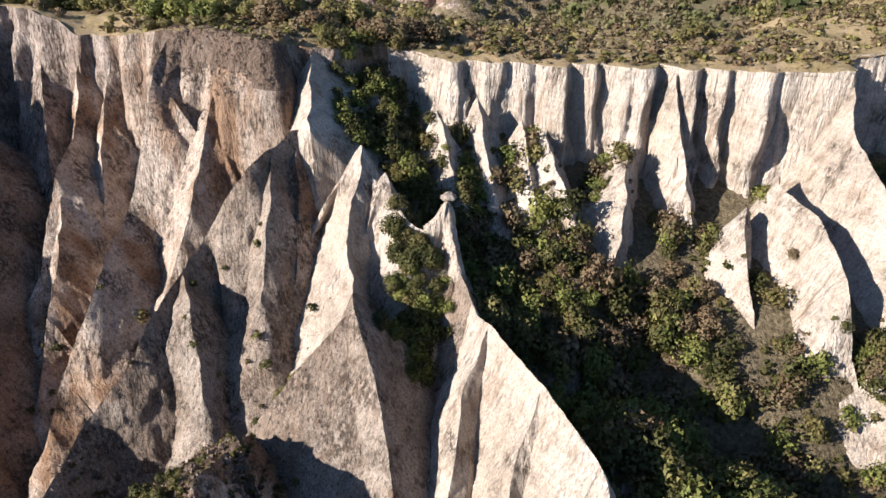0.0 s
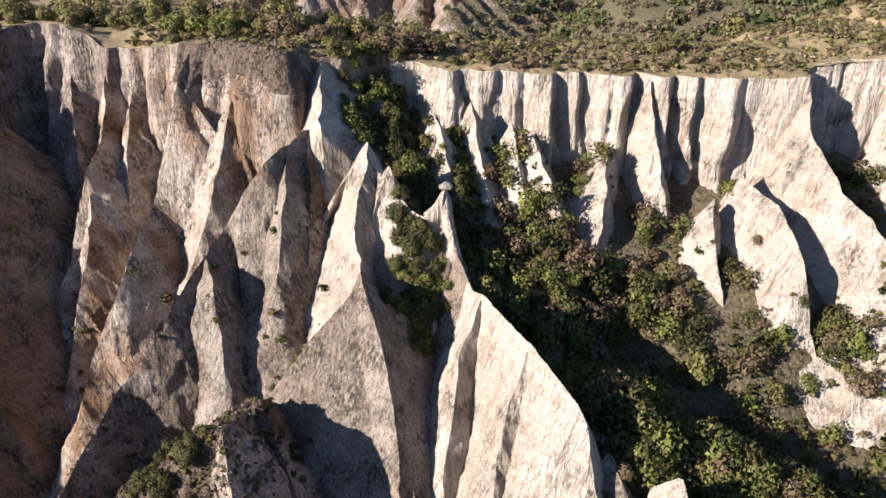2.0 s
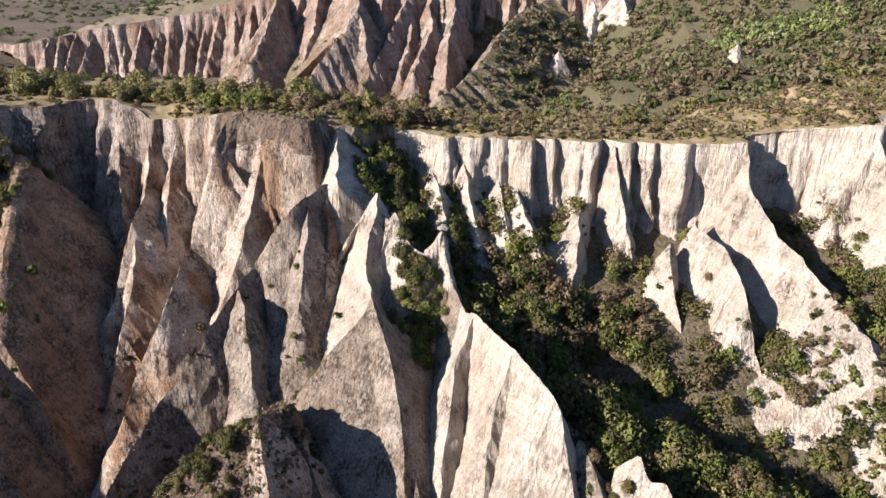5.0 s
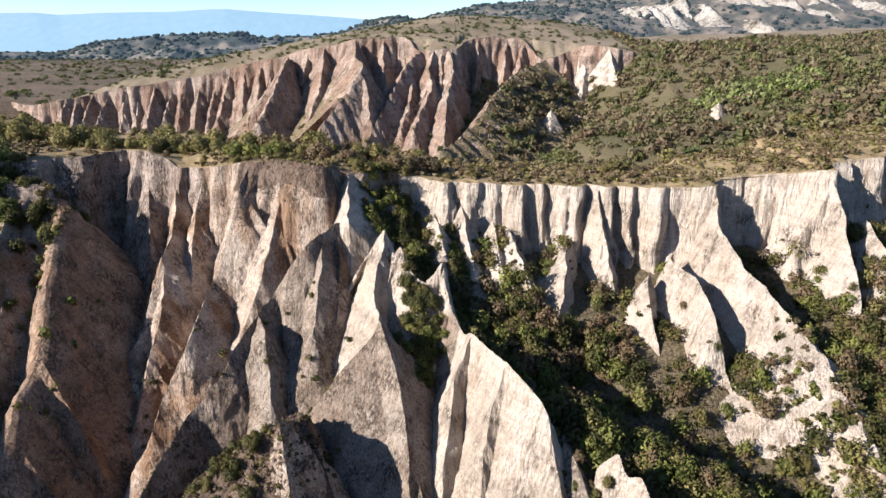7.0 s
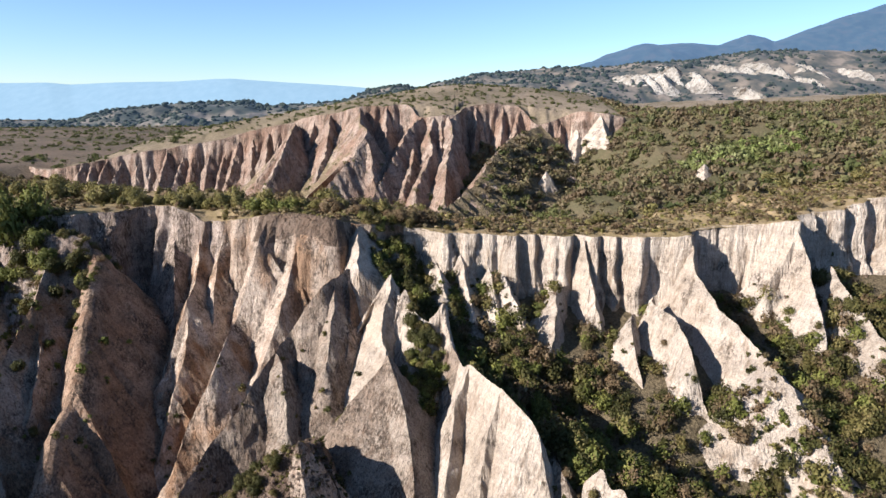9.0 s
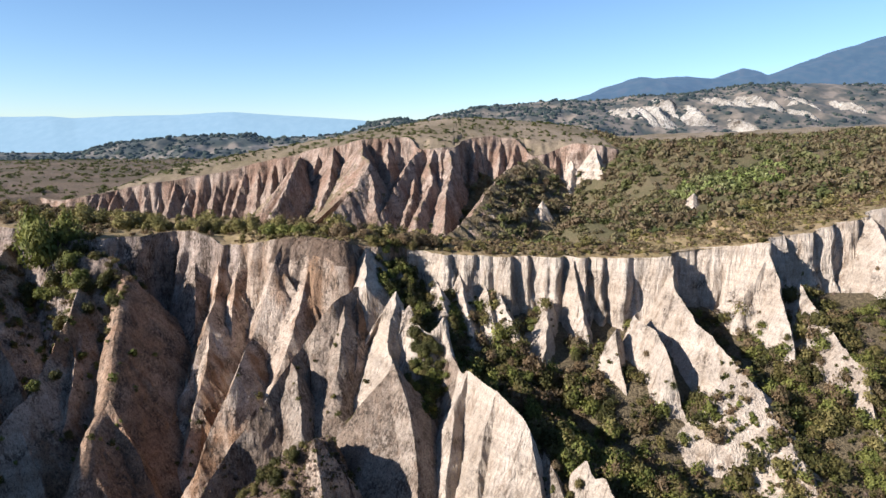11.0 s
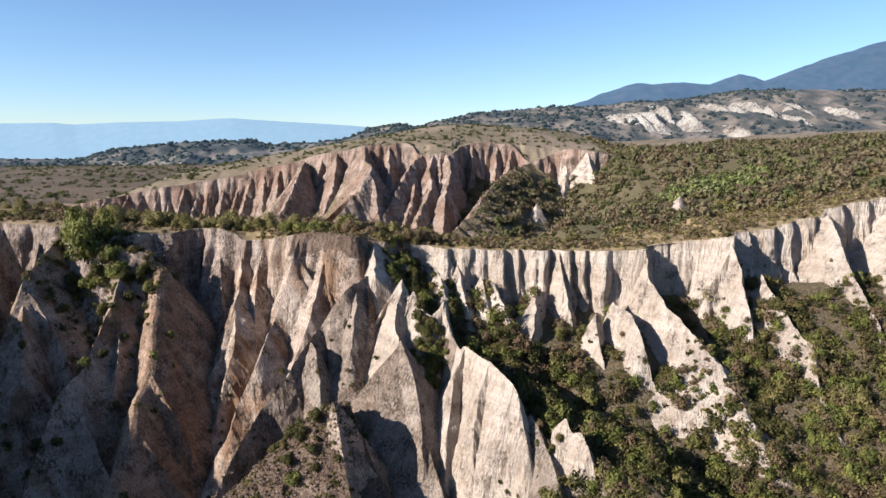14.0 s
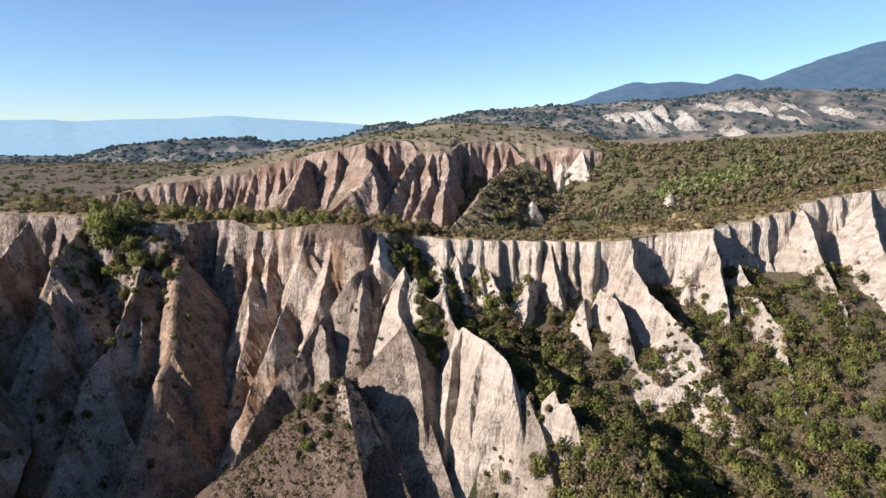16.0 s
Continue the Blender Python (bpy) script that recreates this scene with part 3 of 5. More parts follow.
pyramid = spur([(-4.6, -32, -15), (-3.6, -35.5, -14.9), (-2.5, -38.9, -13.4), (0, -43, -14.2), (2.1, -46.6, -14.2), (5.6, -51.8, -16.2), (7, -54, -18.5), (8.5, -58, -27)], (68, 70, 72), M_PALE, "bright cream sandstone pyramid with a knife-edge crest", rill=0.45, rough=0.25, ribs=False)
spur([(-2.8, -38.9, -13.8), (-5.2, -43.5, -19.5), (-6.4, -48, -27), (-7, -52, -36)], (72, 70, 66), M_PALE, "bright cream rib", rill=0.5, parent=pyramid)
spur([(1.8, -46.4, -14.6), (-0.6, -50, -22), (-1.5, -54, -32)], (66, 66, 66), M_PALE, "bright cream rib", rill=0.5, parent=pyramid)
spur([(13.5, -55.5, -24.5), (15.6, -56.8, -22), (16.6, -58.2, -23.8), (18.2, -59.8, -23.0), (19.5, -62.5, -27.5), (20.5, -66, -37)], (70, 70, 66), M_PALE, "notched pale sandstone outcrop above a gully", rill=0.9, rough=0.5)
spur([(9.6, -53, -22.5), (11.8, -58, -26.5), (13.5, -64, -31.5), (14.5, -70, -39)], (56, 54, 62), M_SOIL, "scrubby earth rib beside a pyramid", rill=0.6)
spur([(12, -41, -27), (18, -46.5, -27), (25, -51, -28), (32, -55, -30), (39, -62, -35), (44, -70, -41)], (36, 34, 36), M_SOIL, "low earth rib under a thicket", rill=0.5, ribs=False)
# east: buttresses below the fluted cliff
spur([(23.5, -0.5, 0.6), (24.2, -7, -7.5), (25, -13.5, -15)], (74, 70, 74), M_PALE, PALE)
spur([(18, -5, -8), (16.3, -10.2, -9.8), (15.4, -16, -13), (13.6, -21, -19.5)], (78, 56, 50), M_PALE, "small pale sandstone pyramid among scrub")
spur([(36.5, -10, -9.6), (35.2, -13.4, -10), (36.6, -17, -10.8), (37.9, -19.9, -11.5), (38.1, -25, -13.5), (38.3, -28.9, -15.7), (40.3, -31.2, -24.0), (41, -34, -28)], (80, 66, 71), M_PALE, PALE, rill=0.7)
spur([(31.5, -14.5, -12.6), (29.9, -16.9, -11.6), (29.7, -20.5, -16), (30.2, -25.1, -21.4), (31.4, -29, -27)], (76, 64, 63), M_PALE, PALE, rill=0.7)
spur([(46, -2.8, 1.7), (45, -9, -4.2), (47, -16.3, -9.4), (48.7, -22.9, -11.8), (51, -28, -15), (52, -31.5, -19.5)], (80, 50, 63), M_PALE, PALE, rill=0.8)
spur([(51.5, -28.6, -15.6), (54, -34.8, -19.4), (56, -43, -26), (57, -52, -32)], (40, 38, 44), M_PALE, "crumbling pale earth slope dotted with scrub", rill=1.6, rough=0.8)
spur([(68, -2.5, 4.8), (68.6, -8.5, -2.6), (67.8, -14, -8.2), (67.1, -18.9, -13.2), (66.5, -23, -19)], (80, 62, 58), M_PALE, PALE)
spur([(77, -2, -4.6), (75.9, -9.3, -7.1), (76, -17, -11), (76.2, -25, -15), (77.2, -28.8, -17), (74.9, -37.6, -24.6), (74, -46.6, -29.7)], (70, 45, 50), M_PALE, PALE, ribs=False)
spur([(101.6, 12.5, 9.4), (101.4, 6.5, 5.0), (100.6, -1, -2.4), (100.4, -6.3, -6.8), (98.6, -14, -10.4), (97.5, -20.3, -13.6), (94, -27, -20)], (82, 58, 52), M_PALE, PALE)
spur([(95, -4, -9), (92, -15, -14.5), (88, -28, -21.5), (84, -44, -30)], (70, 48, 50), M_SOIL, "scrubby earth rib below a cliff", ribs=False)
spur([(128, 22, 14), (122, 10, 7), (117, -4, -2), (112, -20, -12), (106, -36, -22)], (76, 48, 48), M_PALE, PALE)
spur([(-25.2, -2.6, 4.2), (-24.9, -8, 1.6), (-24.2, -14, -1.6), (-23.8, -16.5, -7), (-23.5, -18.5, -12)], (51, 57, 58), M_PALE, "bright white triangular buttress under the rim", rill=0.5)
for crest in ([(-3.5, -2.5, -2.5), (-2.5, -7.5, -7.2), (-1.2, -12, -12)], [(5.5, -5.5, -6), (7.6, -12, -10.6), (9.5, -17.5, -15)], [(2.6, -4, -5), (3.6, -9, -9.6), (4.6, -13, -14)], [(-9, -5, -3.5), (-7, -11, -8), (-5, -15, -12.5)]):
    spur(crest, (62, 62, 66), M_PALE, "thin pale rib of sandstone among scrub", rill=0.6)
# buttresses of the fluted cliff, one to each column between two clefts
brng = random.Random(11)
for left, right in zip(CLEFTS[1:-1], CLEFTS[2:]):
    span = right - left
    if left < 36 or 46 < left < 58 or 68 < left < 80 or 98 < left < 108 or span > 14 or abs(left + span / 2 - 68) < 5 or abs(left + span / 2 - 46) < 3 or brng.random() < 0.62:
        continue
    bx = left + span * brng.uniform(0.5, 0.68)
    k = int(np.argmin(np.abs(RIM[:, 0] - bx)))
    x0, y0, z0 = RIM[k]
    run, fall, lean = brng.uniform(2.5, 6.5), brng.uniform(8, 16), brng.uniform(-0.6, 1.2)
    spur([(x0, y0 + 0.6, z0 - 0.1), (x0 + 0.3 * lean, y0 - 0.28 * run, z0 - 0.36 * fall), (x0 + 0.7 * lean, y0 - 0.62 * run, z0 - 0.7 * fall), (x0 + lean, y0 - run, z0 - fall)],
         (73 + brng.uniform(-3, 3), 72, 75), M_PALE, "pale sandstone buttress of a fluted cliff", rill=0.55, rough=0.2)
# west foreground
spur([(-116, 7, 4.2), (-106, 2, 2.8), (-98, -1.6, 2.0), (-91, -3.6, 1.4), (-84.8, -3.6, 0.8)], (60, 72, 74), M_DUSK, "grey-brown sandstone corner of a plateau under trees", sharp=1.0, ribs=False, rill=1.3, rough=0.7)
outcrop = "tan sandstone fin with a knife-edge crest and shaded flanks"
spur([(-83.2, -2.5, -1.6), (-80.6, -6.5, -3.2), (-78.4, -14, -8.2), (-76.6, -21, -13.4), (-74.8, -27, -18.6), (-74.4, -30.5, -22.4), (-74.6, -33.6, -25), (-73.9, -39.2, -26.8), (-73.2, -43, -29.9), (-73.2, -51, -36.5)], (57, 60, 72), M_ORANGE, outcrop.replace("tan", "orange-tan"), rough=0.3, sharp=0.9)
spur([(-73.4, -31, -22.4), (-69.8, -33.2, -27.3), (-66, -35.6, -32.2), (-62.5, -38, -38)], (66, 62, 58), M_ORANGE, outcrop.replace("tan", "orange-tan"))
spur([(-92, -3, 0.2), (-89.6, -10, -4.8), (-88, -17.4, -9.8), (-88.3, -21.2, -12.6), (-88, -32, -20.2), (-90.1, -39.3, -24.4), (-91, -45, -32), (-91, -52, -40)], (57, 60, 72), M_TAN, outcrop, rough=0.3)
spur([(-88.6, -17.5, -12.6), (-84.5, -22, -16.5), (-82.5, -29, -23), (-81.5, -36, -31)], (74, 62, 61), M_TAN, outcrop)
spur([(-112, 5, 4), (-110.8, -3, 1.4), (-110, -14.7, -3.4), (-110.4, -20, -10.4), (-111.2, -24.6, -17.8), (-112, -30, -27)], (57, 60, 70), M_TAN, outcrop, rough=0.3)
spur([(-108.6, -19, -9.4), (-105.6, -26, -15.8), (-103, -31, -21.6), (-102, -36, -30)], (66, 62, 62), M_TAN, outcrop)
spur([(-132, 12, 5), (-127, -6, 0), (-125, -20, -7), (-121, -34, -17), (-120, -46, -30)], (74, 62, 61), M_TAN, outcrop)
# ridge added out of view to throw shade over the lower west fins
spur([(-196, 12, 11), (-172, -18, 9), (-149, -42, 10.5), (-134, -64, 6), (-126, -92, -9)], (60, 52, 60), M_TAN, "unseen tan ridge that shades the west fins", foot=8, gap=2.0, ribs=False)

# the capped pinnacle
spur([(-9.8, -25.6, -9.8), (-8.4, -25.3, -8.6), (-7.1, -25.0, -6.8), (-6.6, -26.3, -9.8), (-5.8, -28.6, -12.8)], (84, 82, 83), M_PALE, "thin pale pinnacle that carries a cap stone", gap=0.12, rill=0.35, sharp=0.62, name="pinnacle", rough=0.12)


def boulder(name, centre, size, mat, label):
    bm = bmesh.new()
    bmesh.ops.create_icosphere(bm, subdivisions=3, radius=1)
    for v in bm.verts:
        k = 1 + 0.22 * float(vnoise(v.co.x * 1.4 + centre[0], v.co.y * 1.4, v.co.z * 1.4)) + 0.06 * float(vnoise(v.co.x * 5, v.co.y * 5, v.co.z * 5))
        v.co = Vector((v.co.x * size[0] * k, v.co.y * size[1] * k, v.co.z * size[2] * k))
        v.co += Vector(centre)
    me = bpy.data.meshes.new(name)
    bm.to_mesh(me)
    bm.free()
    for f in me.polygons:
        f.use_smooth = True
    me.materials.append(mat)
    return tagged(new(name, me), label, "boulder")


boulder("cap_stone", (-7.05, -25.0, -6.35), (0.85, 0.75, 0.55), M_PALE, "rounded grey cap stone balanced on a thin pinnacle")

# ---- the far mesa: fluted red cliff, spurs and its top ----
MR = curve(MESA_RIM, 1.3)
mx = MR[:, 0].copy()
ms = np.arange(len(MR)) * 1.3
MO = outward(MR)
MR[:, :2] += MO * (3.0 * fbm(ms / 16, 3.0, 0, 3))[:, None]
MR[:, 2] += 0.9 * fbm(ms / 9, 8.0)
mrng = random.Random(9)
folds = [-5.0]
while folds[-1] < ms[-1] + 5:
    folds.append(folds[-1] + mrng.choice((4.5, 6, 8, 11)) * mrng.uniform(0.8, 1.2))
folds = np.array(folds)
mdepth = np.interp(mx, [-330, -292, -269, -226, -120, -40, 112], [3, 6, 20, 30, 52, 60, 60])
mu = np.linspace(0, 1, 60)[:, None]
mh = mdepth[None] * mu
mq = ms[None] + 1.6 * vnoise(ms[None] / 9, mh / 14)
mk = np.clip(np.searchsorted(folds, mq.ravel()), 1, len(folds) - 1).reshape(mq.shape)
mv = (mq - folds[mk - 1]) / (folds[mk] - folds[mk - 1])
rib = np.where(mv < 0.66, (mv / 0.66) ** 0.9, 1 - ((mv - 0.66) / 0.34) ** 1.4) * np.clip((folds[mk] - folds[mk - 1]) / 8, 0.5, 1.3)
mw = (mh + 0.004 * mh * mh) / math.tan(radians(79)) + (rib - 0.4) * (1.2 + 0.16 * np.minimum(mh, 22))
mo = np.broadcast_to(MO[None], mh.shape + (2,))
mp = np.stack([MR[None, :, 0] + mo[..., 0] * mw, MR[None, :, 1] + mo[..., 1] * mw, MR[None, :, 2] - mh], -1)
mmove = np.minimum(1, mh / 5) * (1.2 * (np.abs(vnoise(mp[..., 0] / 5, mp[..., 1] / 5, mp[..., 2] / 50)) * 2 - 0.5) + 0.6 * vnoise(mp[..., 0] / 2.2, mp[..., 1] / 2.2, mp[..., 2] / 14))
mp[..., 0] += mo[..., 0] * mmove
mp[..., 1] += mo[..., 1] * mmove
tagged(grid_object("cliff_far", mp, M_RED, flip=True), "reddish fluted sandstone cliff of a far mesa", "cliff", kind="structure")
mb = np.r_[0, 1, 3, np.geomspace(6, 70, 22)][:, None]
mtx = mp[0, :, 0][None] - MO[None, :, 0] * 0.3 * np.minimum(mb, 4)
mty = mp[0, :, 1][None] + mb
mtz = MR[None, :, 2] + (mesa_plain(mtx, mty) + fbm(mtx / 90, mty / 90) * 1.5 + 0.5 - MR[None, :, 2]) * step(0, 16, mb) + 0.4 * fbm(mtx / 9, mty / 9) * step(0, 6, mb)
tagged(grid_object("mesa_top", np.stack([mtx, mty, mtz], -1), M_FAR), "dry pasture on top of the far mesa", "ground", kind="structure")


def far_spur(crest, slopes=(78, 62, 60), mat=M_RED, label="reddish sandstone buttress of the far mesa", ribs=True):
    ob = spur(crest, slopes, mat, label, foot=6, rill=1.5, grain=1.6, gap=1.2, sharp=0.3, name="far_buttress", keep=True, rough=0.9, ribs=ribs)
    return tagged(ob, label, "rock spur", group="far buttresses")


# buttresses of the mesa's west wing, one after another along the rim
frng = random.Random(4)
fx = -266.0
while fx < -72:
    fy, fz = float(mesa_rim_y(fx)), float(mesa_top(fx))
    wall = 20 + 0.17 * (fx + 266)
    start = frng.choice((0.0, 0.0, 0.08, 0.25)) * wall
    out_m, side = (wall - start) * frng.uniform(0.62, 0.95), frng.uniform(-7, 2)
    down = (wall - start) * frng.uniform(0.95, 1.15)
    y0 = fy + 1.5 - 0.3 * start
    far_spur([(fx, y0, fz - 0.4 - start), (fx + 0.2 * side, y0 - 0.24 * out_m, fz - start - 0.22 * down), (fx + 0.6 * side, y0 - 0.62 * out_m, fz - start - 0.62 * down), (fx + side, y0 - out_m, fz - start - 1.1 * down)], (70, 64, frng.uniform(60, 68)))
    fx += frng.uniform(7, 13) * (1 + 0.3 * (fx > -150))
# pyramids that stand before the wall
far_spur([(-113, 338, 15), (-110, 316, 12.5), (-108, 298, 9.6), (-111, 282, -4), (-116, 268, -17)], (66, 60, 60))
far_spur([(-64, 309, 26.6), (-60, 284, 16.5), (-53.7, 262, 13.3), (-60, 248, 0.5), (-70, 234, -12.5), (-75, 226, -20)], (62, 58, 58))
far_spur([(-54, 262, 12.6), (-50, 248, -1), (-47, 238, -16)], (66, 62, 62))
far_spur([(-46, 313, 27.6), (-45, 298, 14), (-43, 286, 0)], (70, 66, 66))
far_spur([(-85, 322, 22.3), (-84, 304, 12), (-84, 286, -3), (-87, 272, -16)], (68, 64, 62))
# the promontory and its fins
far_spur([(-22, 303, 20.8), (-29.6, 286, 14.2), (-35, 267, 1.6), (-39, 256, -5), (-45, 239, -17), (-49, 228, -25)], (64, 62, 60))
far_spur([(-14, 300, 21), (-16.5, 284, 11.2), (-14.4, 265, 1.4), (-19.4, 247, -9.8), (-23.5, 233, -20)], (66, 62, 60))
far_spur([(-4.6, 300, 21.6), (-1.7, 279, 10.8), (-4, 262, 2.6), (-5.5, 249, -5), (-6.6, 233, -16), (-7, 224, -24)], (68, 62, 60))
far_spur([(-9.6, 300, 20), (-8.5, 284, 8), (-9.6, 267, -4), (-12, 251, -16)], (68, 62, 62))
far_spur([(-26, 275, 3), (-27, 258, -8), (-31, 241, -21)], (64, 60, 60))
far_spur([(22, 324, 6), (17, 304, 0), (11, 280, -9), (4, 256, -19)], (32, 30, 34), M_HILL, "scrub-grown earth below a red cliff", False)
far_spur([(57, 312, 15.6), (47, 298, 12.6), (38, 285, 10), (29, 264, 5), (21.5, 245, -0.4), (14.2, 225, -7.8), (0.6, 200, -18.8), (-8.7, 185, -22)], (42, 50, 56), M_RED, "tan ridge with a scrubby flank below the far mesa", False)
far_spur([(44, 322, 25.5), (41.5, 312, 15), (39, 302, 6)], (72, 68, 70))
far_spur([(33, 325, 27.5), (31.5, 314, 15), (30, 306, 5)], (72, 68, 70))
far_spur([(14, 322, 27.2), (14, 312, 15), (13, 303, 4)], (72, 68, 70))
# pale fins on the scrubby slope
far_spur([(56, 258, -13), (53, 249, -10), (51.8, 245, -8.6), (52.3, 240, -20), (53.2, 235, -33)], (64, 64, 60), M_PALE, "pale sandstone fin at the foot of a scrubby ridge", False)
far_spur([(83, 314, 24), (81.4, 310, 16.5), (80.6, 302, 8), (77, 286, -8), (75, 278, -18)], (68, 64, 64), M_PALE, "pale sandstone fin on the scrubby hillside")
far_spur([(72, 318, 20), (70, 306, 8), (66, 292, -6), (64, 282, -17)], (68, 64, 64), M_RED, "tan sandstone fin above a shaded hollow")
far_spur([(95.5, 305, 23), (95.7, 302, 21.5), (97, 290, 10), (98.5, 277, -1.5)], (58, 56, 60), M_PALE, "pale sandstone fin on the scrubby hillside", False)
far_spur([(128.5, 204, -1.5), (125.2, 197.5, -0.6), (124, 193.5, -5)], (56, 52, 56), M_PALE, "small pale cone of rock on the scrubby hillside", False)


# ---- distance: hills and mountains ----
def haze_glow_material(name, colours, glow, strength):
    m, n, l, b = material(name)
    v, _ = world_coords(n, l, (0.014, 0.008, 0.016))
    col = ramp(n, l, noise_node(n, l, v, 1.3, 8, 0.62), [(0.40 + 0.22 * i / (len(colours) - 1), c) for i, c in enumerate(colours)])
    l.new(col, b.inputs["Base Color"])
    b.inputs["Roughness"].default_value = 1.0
    # emission puts the blue veil of distance haze into the surface
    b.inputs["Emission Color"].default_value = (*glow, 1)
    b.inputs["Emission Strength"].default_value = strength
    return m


def hills(name, skyline, dist, deep, bottom, rough, mat, label):
    """A range whose skyline is given as slopes (across, up) seen from the flight line."""
    k = np.array(skyline, float)
    u = np.arange(k[0, 0], k[-1, 0], 0.0025 if dist < 3000 else 0.004)
    up = np.interp(u, k[:, 0], k[:, 1])
    v = np.linspace(0, 1, 70)[:, None]
    y = dist - deep * (1 - v) + 0 * u
    top = 29 + up * dist
    shape = step(0, 1, v) ** 0.8
    x = u[None] * y - 7
    z = bottom + (top[None] - bottom) * shape + rough * (1.6 - 3 * np.abs(fbm(x / (rough * 11), y / (rough * 16), 0, 5))) * (0.06 + 0.8 * np.sin(np.pi * v)) * (dist < 4640)
    p = np.stack([x, y, z], -1)
    tagged(grid_object(name, p, mat, solid=False), label, "hills", kind="structure")
    return p


# blue glow standing for haze on the dark hills, tableland and woods
HAZE_GLOW = (0.36, 0.60, 0.92)
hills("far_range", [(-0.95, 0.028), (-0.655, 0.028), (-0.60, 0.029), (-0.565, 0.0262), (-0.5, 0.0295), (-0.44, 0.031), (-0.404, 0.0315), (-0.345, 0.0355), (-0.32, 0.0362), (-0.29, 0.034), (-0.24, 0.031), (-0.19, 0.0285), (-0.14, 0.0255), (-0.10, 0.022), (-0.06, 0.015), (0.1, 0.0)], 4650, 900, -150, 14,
      haze_glow_material("blue distance with haze glow", [(0.08, 0.12, 0.16), (0.10, 0.14, 0.18)], (0.40, 0.63, 0.76), 0.25), "pale blue mountain range in the haze")
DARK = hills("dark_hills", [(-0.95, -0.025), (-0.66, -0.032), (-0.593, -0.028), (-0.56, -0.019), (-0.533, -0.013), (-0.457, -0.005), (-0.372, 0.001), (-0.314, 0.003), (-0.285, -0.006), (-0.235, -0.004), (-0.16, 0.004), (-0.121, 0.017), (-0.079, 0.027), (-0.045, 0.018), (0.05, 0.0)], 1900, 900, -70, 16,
      haze_glow_material("dark wooded hills", [(0.022, 0.028, 0.019), (0.065, 0.060, 0.042), (0.17, 0.135, 0.10)], HAZE_GLOW, 0.024), "dark wooded hills with dry clearings")
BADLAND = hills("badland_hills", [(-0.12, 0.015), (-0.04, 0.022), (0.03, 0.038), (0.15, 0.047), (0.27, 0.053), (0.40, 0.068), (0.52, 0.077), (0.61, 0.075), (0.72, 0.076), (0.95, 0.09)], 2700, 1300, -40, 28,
      haze_glow_material("scrubby badland", [(0.028, 0.030, 0.020), (0.085, 0.068, 0.046), (0.18, 0.138, 0.098)], HAZE_GLOW, 0.026), "grey scrubby tableland in the distance")
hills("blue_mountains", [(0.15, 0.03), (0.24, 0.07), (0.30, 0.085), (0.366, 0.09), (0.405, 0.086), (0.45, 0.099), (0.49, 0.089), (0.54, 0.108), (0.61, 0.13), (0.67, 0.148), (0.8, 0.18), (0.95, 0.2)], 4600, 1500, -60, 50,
      haze_glow_material("blue wooded mountains", [(0.004, 0.010, 0.012), (0.010, 0.018, 0.018), (0.022, 0.022, 0.02)], (0.30, 0.56, 0.95), 0.125), "blue wooded mountains on the skyline")


def badland(across, up, tall, width):
    """A bare white scar on the distant tableland."""
    v = np.linspace(0.05, 0.98, 200)
    d = 2700 - 1300 * (1 - v)
    top = 29 + np.interp(across, [0.27, 0.40, 0.52, 0.61], [0.053, 0.068, 0.077, 0.075]) * 2700
    z = -40 + (top + 40) * step(0, 1, v) ** 0.8
    k = int(np.argmin(np.abs((z - 29) / d - up)))
    x, y, z = across * d[k] - 7, d[k], z[k] + 0.3 * tall + 22
    ob = spur([(x - width * 0.1, y + 150, z + 10), (x, y, z), (x + width * 0.15, y - 60, z - tall * 0.5)], (46, 44, 48), M_SCAR, foot=0, rill=7, gap=7, sharp=3, name="white_scar", keep=True, rough=7, deep=tall, ribs=False)
    return tagged(ob, "bare white sandstone scar on a distant slope", "scar", group="white scars")


for across, up, tall, width in ((0.285, 0.024, 44, 26), (0.301, 0.026, 46, 26), (0.318, 0.026, 48, 28), (0.336, 0.028, 52, 34), (0.354, 0.036, 70, 46), (0.388, 0.034, 34, 22), (0.399, 0.027, 34, 22), (0.437, 0.046, 28, 30), (0.47, 0.041, 40, 30),
                                (0.497, 0.044, 62, 34), (0.516, 0.040, 46, 26), (0.540, 0.046, 36, 40), (0.562, 0.044, 52, 50), (0.580, 0.034, 62, 56), (0.566, 0.027, 30, 40), (0.480, 0.009, 30, 50), (0.64, 0.040, 36, 30)):
    badland(across, up, tall, width)

far_spur([(-690, 910, -36), (-655, 905, -25), (-612, 884, -22), (-560, 895, -25), (-525, 905, -36)], (18, 40, 48), M_GREY, "low pale eroded bluff on the far plain", False)
# distant trees glow faintly too, in place of haze before them
M_WOOD = haze_glow_material("distant woodland", [(0.008, 0.014, 0.010), (0.016, 0.024, 0.014), (0.030, 0.034, 0.018)], HAZE_GLOW, 0.020)

# ---- plants ----
from mathutils.bvhtree import BVHTree

_vs, _fs, _at = [], [], 0
for _v, _f in SOLID:
    _vs.append(_v)
    _fs.append(_f + _at)
    _at += len(_v)
LAND = BVHTree.FromPolygons(np.vstack(_vs).tolist(), np.vstack(_fs).tolist())
rng = np.random.default_rng(5)


def surface(x, y):
    hit = LAND.ray_cast(Vector((x, y, 300)), Vector((0, 0, -1)))
    return (hit[0].z, abs(hit[1].z)) if hit[0] is not None else (None, 0)


